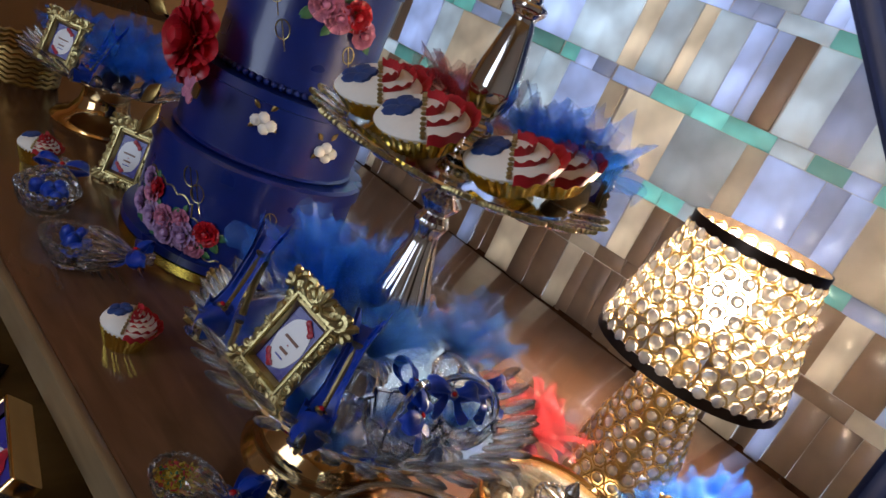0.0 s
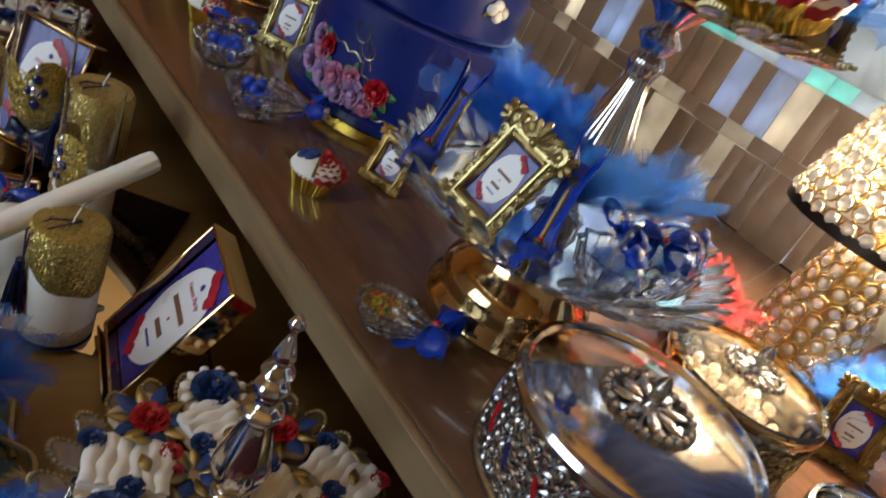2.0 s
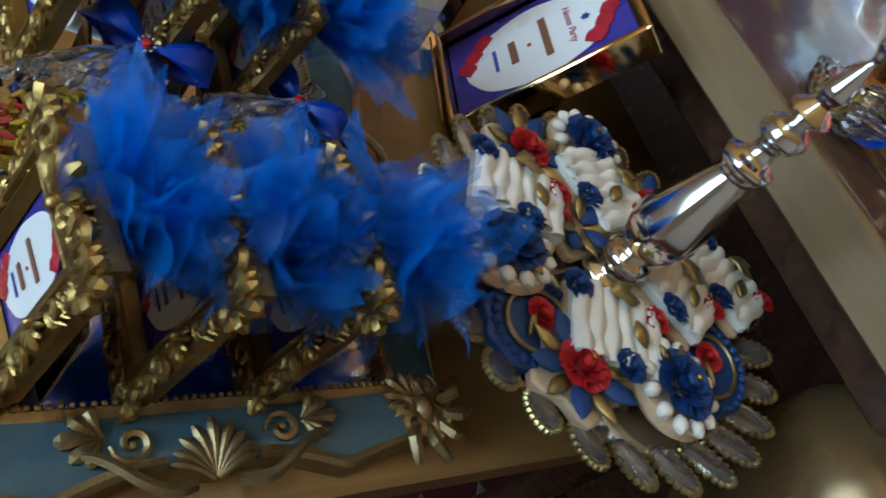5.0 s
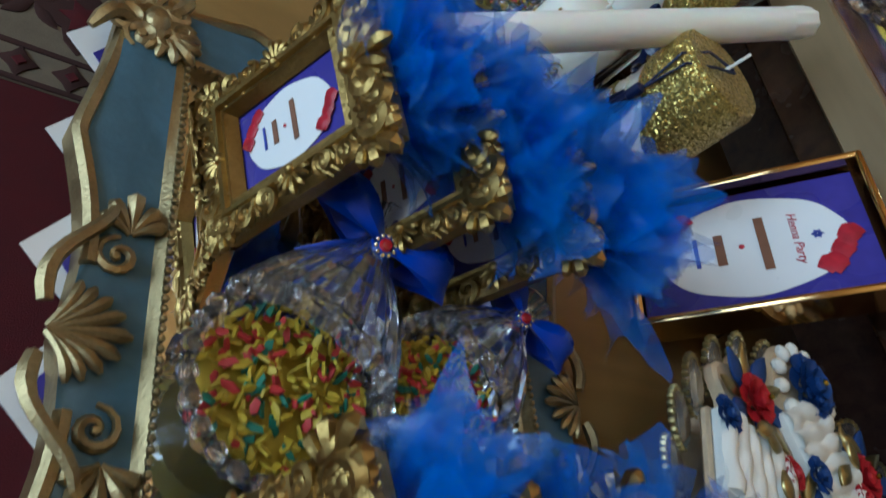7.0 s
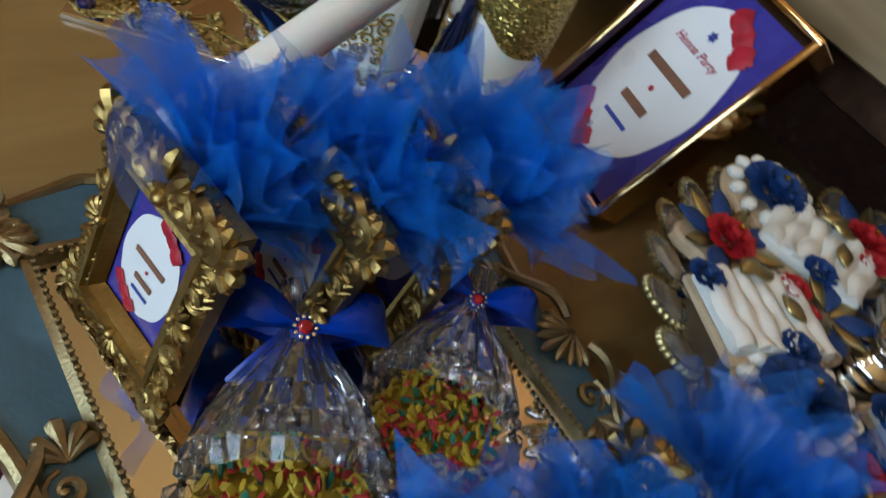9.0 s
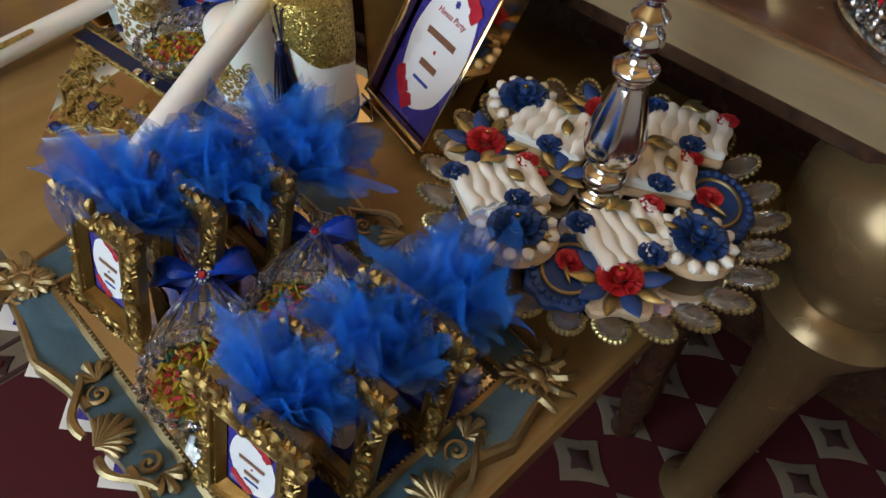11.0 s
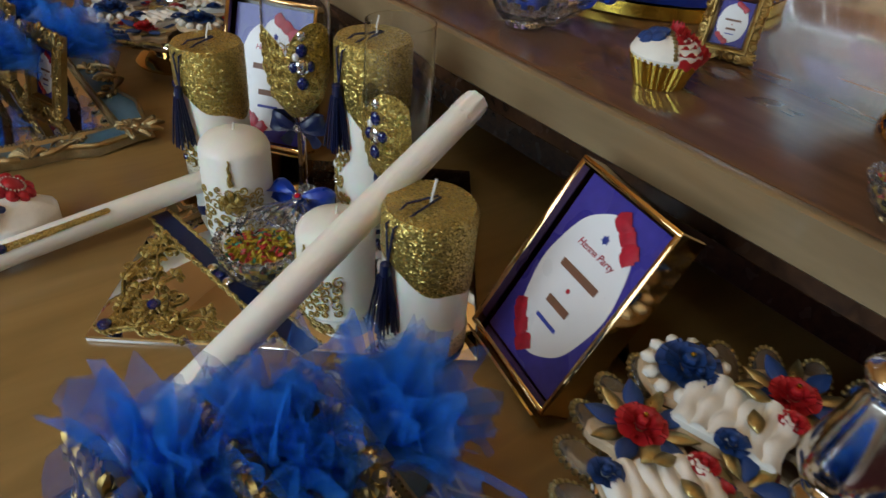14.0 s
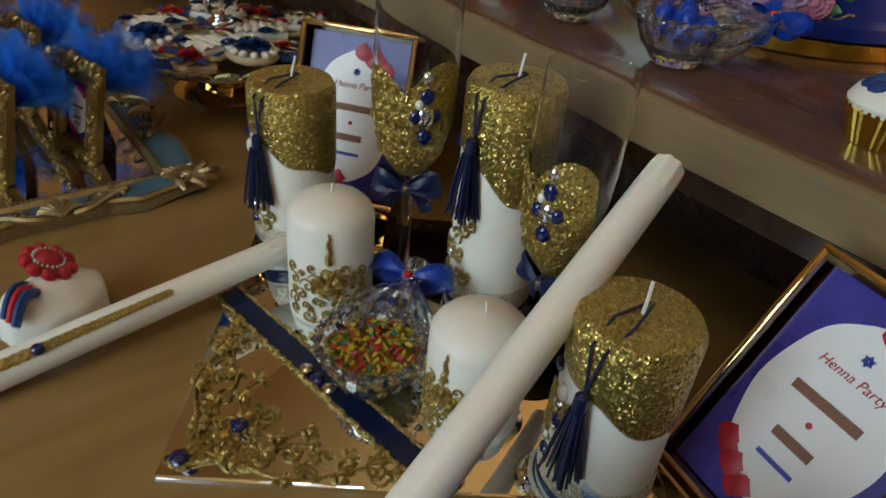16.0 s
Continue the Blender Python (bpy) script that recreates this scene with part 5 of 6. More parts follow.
def cookie_leaves(m):
    """A spray of blue and gold sugar leaves with a small red bud."""
    th = thing("leaf_cookie", "cookie covered in blue and gold sugar leaves", "cookie", m @ S(1.1, 1.1, 1.1), "iced cookies")
    bm = bmesh.new()
    plate(bm, ring_points(30, 0.021, 0.021, 0.14, 5), 0.006)
    part("biscuit", bm, "biscuit", th)
    for k in range(9):
        bm = bmesh.new()
        leaf(bm, pose(0, 0, 0, 0, 0, 40 * k) @ T(0, 0.004, 0.007 + 0.0012 * (k % 3)) @ pose(0, 0, 0, 14, 0, 0), 0.021, 0.012 if k % 2 else 0.009)
        part("sugar_leaf", bm, "blue_icing" if k % 2 else "pale_gold", th)
    bm = bmesh.new()
    rosette(bm, T(-0.012, 0.010, 0.010), 0.008, 3)
    part("sugar_bud", bm, "red_icing", th)
    return th


KINDS = {}


def cookie(kind, m):
    if kind not in KINDS:
        KINDS[kind] = dict(w=cookie_white, b=cookie_blue, o=cookie_cameo, r=cookie_red, l=cookie_leaves)[kind](m)
        return KINDS[kind]
    return copy_thing(KINDS[kind], m)


FINIAL = [(0.013, 0.0), (0.018, 0.004), (0.019, 0.012), (0.013, 0.017), (0.012, 0.022), (0.017, 0.027), (0.016, 0.034), (0.011, 0.038), (0.016, 0.044), (0.0215, 0.056), (0.0225, 0.068), (0.018, 0.09),
          (0.0125, 0.112), (0.0105, 0.120), (0.0155, 0.126), (0.0155, 0.131), (0.009, 0.135), (0.007, 0.144), (0.0135, 0.150), (0.0115, 0.158), (0.006, 0.163), (0.0125, 0.169), (0.006, 0.177), (0.0085, 0.184),
          (0.004, 0.2), (0.0022, 0.206), (0.0055, 0.212), (0.006, 0.216), (0.003, 0.221), (0.0005, 0.222)]


def petal_plate(th, z, r0, r1, count, lift, long_, wide, wire=True, row2=False):
    """A mirror disc ringed by crystal petals, each edged with beaded wire."""
    bm = bmesh.new()
    lathe(bm, [(r0 * 0.5, z - 0.006), (r0, z - 0.004), (r0 + 0.002, z), (r0, z + 0.002), (0.001, z + 0.002)], 64)
    disc = part("plate", bm, "silver", th)
    bm = bmesh.new()
    ball(bm, S(long_ / 2, wide / 2, wide * 0.2), 12, 6)
    pm_mesh = mesh_of("petal", bm, "petal", 8)
    bm = bmesh.new()
    if wire:
        for k in range(22):
            a = 2 * math.pi * k / 22
            ball(bm, T(long_ / 2 * math.cos(a), wide / 2 * math.sin(a), 0) @ S(0.0022, 0.0022, 0.0022), 6, 4)
        wm_mesh = mesh_of("wire", bm, "pale_gold")
    else:
        bm.free()
    for row in range(2 if row2 else 1):
        for k in range(count):
            a = 360 * (k + 0.5 * row) / count
            m = T(0, 0, z + 0.004 * row) @ pose(0, 0, 0, 0, 0, a) @ T(r1 - long_ / 2 - 0.006 * row, 0, lift * 0.4 + 0.006 * row) @ pose(0, 0, 0, 0, -math.degrees(math.atan2(lift, long_)) - 14 * row, 0)
            p = part("petal", pm_mesh, None, disc, m=m)
            if wire:
                part("wire", wm_mesh, None, disc, m=m, kind="stuff")
    return disc


stand = thing("cake_stand", "cake stand with crystal petal rim and silver finial", "cake stand", T(0.176, 0.323, LOW))
bm = bmesh.new()
lathe(bm, [(0.066, 0), (0.068, 0.004), (0.06, 0.012), (0.046, 0.020), (0.05, 0.026), (0.04, 0.034), (0.03, 0.044), (0.05, 0.055)], 48)
part("foot", bm, "gold_mirror", stand)
petal_plate(stand, 0.058, 0.116, 0.145, 26, 0.018, 0.038, 0.023)
bm = bmesh.new()
lathe(bm, eased([(r, z * 0.97 + 0.060) for r, z in FINIAL]), 56, flute=7, amp=0.02)
part("finial", bm, "silver", stand, "polished silver finial")
CZ = LOW + 0.062
rng = random.Random(21)
COOK = (("w", 0.114, 0.374, -27), ("w", 0.197, 0.388, -75), ("w", 0.219, 0.306, -58), ("w", 0.146, 0.277, -24), ("w", 0.281, 0.312, -65),
        ("b", 0.089, 0.333, 0), ("b", 0.178, 0.240, 90), ("b", 0.207, 0.433, 0), ("o", 0.232, 0.254, 40), ("o", 0.096, 0.289, 10), ("r", 0.145, 0.420, 0), ("r", 0.112, 0.257, 40), ("r", 0.252, 0.379, 10), ("l", 0.161, 0.357, 20))
LIFT = {"w": 0.006, "b": 0.008, "o": 0.001, "r": 0.003, "l": 0.004}
for kind, x, y, a in COOK:
    cookie(kind, T(x, y, CZ + LIFT[kind]) @ pose(0, 0, 0, rng.uniform(-5, 5), rng.uniform(-5, 5), a))

far_stand = copy_thing(stand, T(0.175, 1.315, LOW))
for kind, x, y, a in COOK:
    cookie(kind, T(x - 0.001, y + 0.992, CZ + LIFT[kind]) @ pose(0, 0, 0, rng.uniform(-5, 5), rng.uniform(-5, 5), a + 40))


# ---- things on the console table ----
# two-tier stand: gold pedestal, feathered crystal plate, silver stem, upper plate, finial
SX, SY = 0.492, 0.388
tier = thing("tiered_stand", "two-tier stand with crystal petal plates and gold pedestal", "cake stand", T(SX, SY, UP))
bm = bmesh.new()
lathe(bm, [(0.088, 0), (0.092, 0.006), (0.090, 0.013), (0.084, 0.020), (0.082, 0.026), (0.085, 0.034), (0.082, 0.044), (0.074, 0.054), (0.064, 0.066), (0.058, 0.08), (0.056, 0.095), (0.062, 0.110), (0.075, 0.120)], 56)
part("pedestal", bm, "gold_mirror", tier, "polished gold pedestal")
low_plate = petal_plate(tier, 0.124, 0.148, 0.190, 36, 0.024, 0.046, 0.019, False, True)
bm = bmesh.new()
lathe(bm, eased([(0.024, 0.126), (0.026, 0.134), (0.015, 0.142), (0.012, 0.155), (0.019, 0.17), (0.030, 0.195), (0.031, 0.215), (0.020, 0.25), (0.013, 0.28), (0.017, 0.296), (0.012, 0.306), (0.02, 0.318), (0.012, 0.33), (0.03, 0.352)]), 84, flute=14, amp=0.035)
part("stem", bm, "silver", tier, "fluted silver stem")
upper_plate = petal_plate(tier, 0.358, 0.108, 0.146, 26, 0.010, 0.034, 0.02)
bm = bmesh.new()
lathe(bm, eased([(r, z * 1.12 + 0.360) for r, z in FINIAL]), 56, flute=7, amp=0.02)
part("finial", bm, "silver", tier, "polished silver finial")


def cupcake(m, rows, group="cupcakes"):
    """A cupcake in a pleated gold cup: white icing, blue blossom, bead line and red ruffle."""
    th = thing("cupcake", "cupcake in gold foil cup with white, blue and red icing", "cupcake", m, group)
    bm = bmesh.new()
    lathe(bm, [(0.017, 0), (0.019, 0.001), (0.027, 0.024), (0.026, 0.0245), (0.001, 0.022)], 96, flute=32, amp=0.035)
    part("foil_cup", bm, "foil", th, angle=15)
    bm = bmesh.new()
    lathe(bm, [(0.0262, 0.022), (0.0275, 0.026), (0.024, 0.033), (0.014, 0.038), (0.001, 0.040)], 32)
    part("icing", bm, "icing", th)
    bm = bmesh.new()
    for k in range(rows):
        def f(u, v, k=k):
            a = radians(-85 + 170 * u)
            rad = 0.0285 - 0.0252 / rows * k
            return Vector((rad * math.cos(a) * (0.95 + 0.18 * v) + 0.001, rad * math.sin(a) * 1.02, 0.022 + (0.0215 / rows) * k + (0.0036 + 0.030 / rows) * v * 0.8 + 0.0016 * math.sin(u * 48 + 2 * k)))
        sheet(bm, f, 60, 3)
    part("red_ruffle", bm, "red_icing", th)
    bm = bmesh.new()
    for k in range(15):
        a = radians(-80 + 160 * k / 14)
        q = math.sin(a)
        ball(bm, T(0.001, 0.027 * q, 0.027 + 0.0135 * math.cos(a)) @ S(0.0019, 0.0019, 0.0019), 6, 4)
    part("bead_line", bm, "pale_gold", th)
    bm = bmesh.new()
    for k in range(5):
        a = 2 * math.pi * k / 5
        ball(bm, T(-0.012, 0, 0.0375) @ pose(0, 0, 0, 0, -22, 0) @ T(0.0065 * math.cos(a), 0.0065 * math.sin(a), 0) @ S(0.0065, 0.0065, 0.004), 8, 5)
    part("blue_blossom", bm, "blue_icing", th)
    return th


cup = cupcake(T(0.366, 0.620, UP) @ pose(0, 0, 0, 0, 0, -40) @ S(1.1, 1.1, 1.1), 6)
copy_thing(cup, T(0.415, 1.10, UP) @ pose(0, 0, 0, 0, 0, -40))
PLZ = UP + 0.361
big = cupcake(T(SX - 0.060, SY + 0.062, PLZ + 0.012) @ pose(0, 0, 0, 16, -20, -40) @ S(1.4, 1.4, 0.85), 3)
for x, y, a in ((-0.078, -0.018, -45), (-0.030, -0.080, -55), (0.0, 0.082, -30), (0.05, -0.07, -60)):
    copy_thing(big, T(SX + x, SY + y, PLZ + 0.012) @ pose(0, 0, 0, 0, 0, a + 40) @ pose(0, 0, 0, 16, -20, -40))
# tulle bundles behind the stem on the upper plate
for x, y, mat, seed in ((0.06, -0.03, "tulle", 31), (0.02, 0.05, "red_tulle", 32), (0.075, -0.075, "tulle", 33)):
    th = thing("tulle_favour", "bundle of gathered net tied on a cup", "party favour", T(SX + x, SY + y, PLZ), "tulle favours")
    bm = bmesh.new()
    lathe(bm, [(0.016, 0), (0.02, 0.01), (0.016, 0.025), (0.006, 0.032)], 16)
    part("pouch", bm, "old_gold", th)
    tulle_puff(th, T(0, 0, 0.028), 0.075, mat, 14, seed, spread=0.75)
photo_frame(facing(SX + 0.085, SY - 0.085, PLZ, 235, 12), "carved gilt photo frame on the upper plate", 0.045, 0.06, "old_gold", seed=12, puff=0, strut=0.03)

# on the lower plate: pale gold frame, high heels, tulle, swan dishes
PZ = UP + 0.127
photo_frame(facing(0.356, 0.384, PZ + 0.001, 196, 17) @ pose(0, 0, 0, 0, 0, -12), "pale gold rococo photo frame leaning on the plate", 0.062, 0.103, "pale_gold", seed=15, puff=0.0)


def high_heel(m):
    """A miniature lady's shoe: blue satin upper, gold sole and heel, a gem on the vamp."""
    th = thing("high_heel", "miniature blue and gold high-heeled shoe", "shoe ornament", m, "high heels on the plate")
    bm = bmesh.new()

    def sole(q):
        return Vector((0, -0.034 + 0.060 * q, 0.003 + 0.044 * max(0, (q - 0.28) / 0.72) ** 1.15))
    rows = []
    for i in range(17):
        q = i / 16
        w = 0.0105 * (math.sin(math.pi * min(0.10 + 1.1 * q, 0.5)) if q < 0.36 else 1 - 0.5 * math.sin(math.pi * (q - 0.36) / 0.64) + 0.0)
        w = w if q < 0.36 else max(w, 0.0062)
        closed, rise = max(0.0, 1 - q / 0.42), 0.012 if q < 0.42 else 0.005 + 0.013 * ((q - 0.42) / 0.58) ** 1.6
        ring = []
        for k in range(9):
            a = math.pi * (k / 8 - 0.5) * 2
            side = math.sin(a * 0.5)
            top = rise * (math.cos(a * 0.5) ** 0.6 if closed > 0.12 else abs(side) ** 0.5)
            ring.append(bm.verts.new(sole(q) + Vector((w * side, 0, top if closed > 0.12 or k in (0, 8) else rise * (0.2 if k in (3, 4, 5) else 0.6)))))
        rows.append(ring)
    grid_faces(bm, rows)
    part("upper", bm, "blue_satin", th)
    bm = bmesh.new()
    tube(bm, [sole(i / 10) for i in range(11)], [0.0015, 0.0022, 0.0024, 0.0022, 0.002, 0.0018, 0.0018, 0.002, 0.0022, 0.002, 0.0015], 8)
    part("sole", bm, "pale_gold", th)
    bm = bmesh.new()
    tube(bm, [sole(0.95), Vector((0, 0.025, 0.030)), Vector((0, 0.025, 0.010)), Vector((0, 0.025, 0))], [0.0065, 0.0036, 0.0022, 0.003], 8)
    part("heel", bm, "pale_gold", th)
    bm = bmesh.new()
    scroll(bm, T(0, -0.012, 0.0155) @ pose(0, 0, 0, -20, 0, 0), 0.0038, 0.0011, 1.2)
    part("gold_buckle", bm, "pale_gold", th)
    bm = bmesh.new()
    ball(bm, T(0, -0.012, 0.0175) @ S(0.0022, 0.0022, 0.0015), 8, 5)
    part("gem", bm, "red_jewel", th)
    return th


heel = high_heel(T(0.376, 0.318, PZ + 0.004) @ pose(0, 0, 0, 0, 0, -58) @ S(1.45, 1.4, 1.7))
copy_thing(heel, T(0.368, 0.468, PZ + 0.004) @ pose(0, 0, 0, 0, 0, -62))


def swan_dish(m):
    """A crystal basket: faceted bowl with an arched handle, filled with blue, tied with a bow."""
    th = thing("crystal_basket", "faceted crystal basket with blue net and satin bows", "basket", m, "crystal baskets")
    bm = bmesh.new()
    lathe(bm, [(0.014, 0), (0.022, 0.004), (0.030, 0.018), (0.035, 0.036), (0.037, 0.038), (0.032, 0.036), (0.026, 0.018), (0.001, 0.006)], 40, flute=10, amp=0.07, lo=0.003)
    part("bowl", bm, "crystal", th, angle=6)
    bm = bmesh.new()
    tube(bm, [(0.033 * math.cos(math.pi * k / 14), 0, 0.036 + 0.034 * math.sin(math.pi * k / 14)) for k in range(15)], 0.0032, 6)
    part("handle", bm, "crystal", th)
    tulle_puff(th, T(0, 0, 0.012), 0.050, "pale_tulle", 8, 41, spread=0.55)
    satin_bow(th, T(0.022, 0.014, 0.05) @ pose(0, 0, 0, 40, 0, 40), 0.05)
    satin_bow(th, T(-0.018, -0.012, 0.052) @ pose(0, 0, 0, 40, 0, 10), 0.045)
    return th


swan = swan_dish(T(0.425, 0.275, PZ + 0.004) @ pose(0, 0, 0, 0, 0, 20))
copy_thing(swan, T(0.497, 0.272, PZ + 0.002) @ pose(0, 0, 0, 0, 0, -40))
for x, y, z, s, mat, seed in ((0.445, 0.350, 0.045, 0.082, "pale_tulle", 51), (0.455, 0.47, 0.045, 0.1, "tulle", 52), (0.575, 0.35, 0.035, 0.085, "pale_tulle", 54), (0.440, 0.420, 0.05, 0.088, "tulle", 56), (0.54, 0.47, 0.04, 0.085, "tulle", 57)):
    th = thing("tulle_favour", "bundle of gathered blue net tied on a cup", "party favour", T(x, y, PZ), "tulle favours")
    bm = bmesh.new()
    lathe(bm, [(0.014, 0), (0.018, 0.012), (0.012, 0.03), (0.004, 0.04)], 16)
    part("pouch", bm, "crystal", th)
    tulle_puff(th, T(0, 0, z), s, mat, 16, seed, spread=0.85)

# hat-box cake of three tiers
CX, CY = 0.632, 0.856
cake = thing("tiered_box", "three-tier navy hat box with printed roses and gold rim", "gift box", T(CX, CY, UP))
bm = bmesh.new()
lathe(bm, [(0.166, 0), (0.169, 0.002), (0.169, 0.016), (0.166, 0.017)], 72)
part("gold_base", bm, "foil", cake, "gold base band")
bm = bmesh.new()
lathe(bm, [(0.167, 0.0175), (0.170, 0.019), (0.170, 0.031), (0.159, 0.032), (0.155, 0.034), (0.155, 0.150), (0.160, 0.151), (0.160, 0.172), (0.156, 0.176), (0.001, 0.177)], 72)
t1 = part("lower_tier", bm, "hat_blue", cake)
bm = bmesh.new()
lathe(bm, [(0.136, 0.1775), (0.138, 0.180), (0.134, 0.183), (0.134, 0.268), (0.138, 0.270), (0.138, 0.284), (0.001, 0.286)], 64)
t2 = part("middle_tier", bm, "hat_blue", cake)
bm = bmesh.new()
lathe(bm, [(0.112, 0.2865), (0.114, 0.288), (0.112, 0.292), (0.112, 0.45), (0.116, 0.452), (0.116, 0.475), (0.001, 0.477)], 64)
t3 = part("upper_tier", bm, "hat_blue", cake)
bm = bmesh.new()
for k in range(70):
    a = 2 * math.pi * k / 70
    ball(bm, T(0.1165 * math.cos(a), 0.1165 * math.sin(a), 0.291) @ S(0.0048, 0.0048, 0.0048), 8, 6)
part("bead_row", bm, "hat_blue", t2, "row of navy beads", kind="stuff")


def on_cake(r, a, z, turn=0):
    return pose(0, 0, 0, 0, 0, a) @ T(r, 0, z) @ pose(0, 0, 0, 90, 0, 90) @ pose(0, 0, 0, 0, 0, turn)


rng = random.Random(61)
for a, z, s, mat in ((206, 0.062, 0.017, "rose_lilac"), (213, 0.085, 0.015, "rose_pink"), (208, 0.100, 0.014, "rose_lilac"), (219, 0.056, 0.018, "rose_lilac"), (227, 0.064, 0.017, "rose_pink"), (231, 0.048, 0.019, "rose_lilac"),
                     (240, 0.055, 0.018, "rose_lilac"), (236, 0.076, 0.012, "rose_pink"), (251, 0.072, 0.016, "red_satin"), (247, 0.046, 0.014, "rose_pink"), (216, 0.096, 0.013, "red_satin")):
    bm = bmesh.new()
    rosette(bm, on_cake(0.1545, a - 30, z), s * 1.15, 3)
    part("paper_rose", bm, mat, t1)
    for q in range(3):
        bm = bmesh.new()
        leaf(bm, on_cake(0.1548, a - 30, z, rng.uniform(0, 360)) @ T(0, s * 0.7, 0), s * 1.2, s * 0.7)
        part("paper_leaf", bm, "leaf_green", t1)
bm = bmesh.new()
tube(bm, [on_cake(0.1552, 173 + 58 * k / 40, 0.036 + 0.003 * math.sin(k)) @ Vector((0, 0, 0)) for k in range(41)], 0.0012, 5)
tube(bm, [on_cake(0.1552, 173 + 56 * k / 40, 0.113 - 0.02 * (k / 40) + 0.006 * abs(math.sin(k * 0.5)) - (0.02 if k > 26 else 0)) @ Vector((0, 0, 0)) for k in range(41)], 0.0012, 5)
part("gold_outline", bm, "pale_gold", t1)
for tt, r, a, z, s in ((t1, 0.1552, 206, 0.125, 0.034), (t1, 0.1552, 212, 0.108, 0.03), (t1, 0.1552, 250, 0.11, 0.026), (t3, 0.1125, 222, 0.35, 0.03), (t3, 0.1125, 210, 0.39, 0.032), (t3, 0.1125, 270, 0.35, 0.028)):
    bm = bmesh.new()
    pm = on_cake(r, a, z, 25)
    pts = [Vector((s * 0.32 * math.sin(2 * math.pi * k / 16), s * 0.6 * (1 - math.cos(2 * math.pi * k / 16)) / 2 * 1.4, 0)) for k in range(16)]
    tube(bm, [pm @ p for p in pts], 0.0008, 4, True)
    tube(bm, [pm @ Vector((0, s * q, 0)) for q in (-0.5, 0.0, 0.4, 0.8)], 0.0007, 4)
    part("gold_leaf_outline", bm, "pale_gold", tt)
for a, z, s, mat in ((232, 0.425, 0.019, "rose_pink"), (243, 0.415, 0.017, "rose_pink"), (254, 0.425, 0.018, "red_satin"), (264, 0.405, 0.016, "rose_pink")):
    bm = bmesh.new()
    rosette(bm, on_cake(0.1125, a + 8, z - 0.012), s * 1.2, 3)
    part("paper_rose", bm, mat, t3)
    for q in range(3):
        bm = bmesh.new()
        leaf(bm, on_cake(0.1128, a + 8, z - 0.012, rng.uniform(0, 360)) @ T(0, s * 0.7, 0), s * 1.3, s * 0.7)
        part("paper_leaf", bm, "leaf_green", t3)
for a, z in ((228, 0.250), (268, 0.235)):
    for dx, dz in ((0, 0), (0.011, -0.007), (0.004, -0.013), (-0.008, -0.006)):
        bm = bmesh.new()
        ball(bm, on_cake(0.134, a, z) @ T(dx * 1.1, dz * 1.1, 0.004) @ S(0.0085, 0.0085, 0.007), 8, 6)
        part("paper_berry", bm, "icing", t2)
    for q in range(4):
        bm = bmesh.new()
        leaf(bm, on_cake(0.1345, a, z, 45 + 95 * q) @ T(0, 0.012, 0), 0.014, 0.007)
        part("gold_leaf", bm, "gold", t2)
# the large spray at the shoulder: red rose, blossoms and gold leaves
ma = on_cake(0.145, 180, 0.285) @ S(1.2, 1.2, 1.2)
bm = bmesh.new()
rosette(bm, ma @ T(-0.01, 0.012, 0.004), 0.048, 4)
part("red_rose", bm, "red_satin", t2, "large red satin rose")
bm = bmesh.new()
for k in range(5):
    ball(bm, ma @ T(0.022, -0.033, 0.012) @ pose(0, 0, 0, 0, 0, 72 * k) @ T(0.009, 0, 0) @ S(0.008, 0.007, 0.003), 8, 5)
part("pink_blossom", bm, "rose_pink", t2)
for x, y, a, s in ((0.035, -0.028, -60, 0.032), (-0.022, -0.042, 150, 0.036), (-0.012, -0.058, 170, 0.044), (-0.05, 0.02, 80, 0.035)):
    bm = bmesh.new()
    leaf(bm, ma @ T(x * 1.15, y * 1.15, 0.018) @ pose(0, 0, 0, 0, 0, a) @ pose(0, 0, 0, 15, 0, 0), s, s * 0.55, 0, 0.002)
    part("gold_leaf", bm, "gold", t2)

photo_frame(facing(0.522, 1.040, UP, 218, 14), "small pale gold photo frame beside the hat box", 0.076, 0.108, "pale_gold", seed=17, puff=0)
photo_frame(facing(0.475, 0.632, UP, 205, 22), "small gold photo frame under the plate edge", 0.055, 0.072, "gold", seed=18, puff=0)


# crystal dishes on the console table
crystal_dish(0.321, 0.391, UP, -58, "cut-crystal dish of petals at the console edge", 0.70, bow=0.095)
crystal_dish(0.362, 0.792, UP, -35, "cut-crystal dish of blue sweets with a bow", 1.0, sweets=True)
crystal_dish(0.372, 0.925, UP, 60, "crystal dish of blue sweets beside the hat box", 1.05, sweets=True)


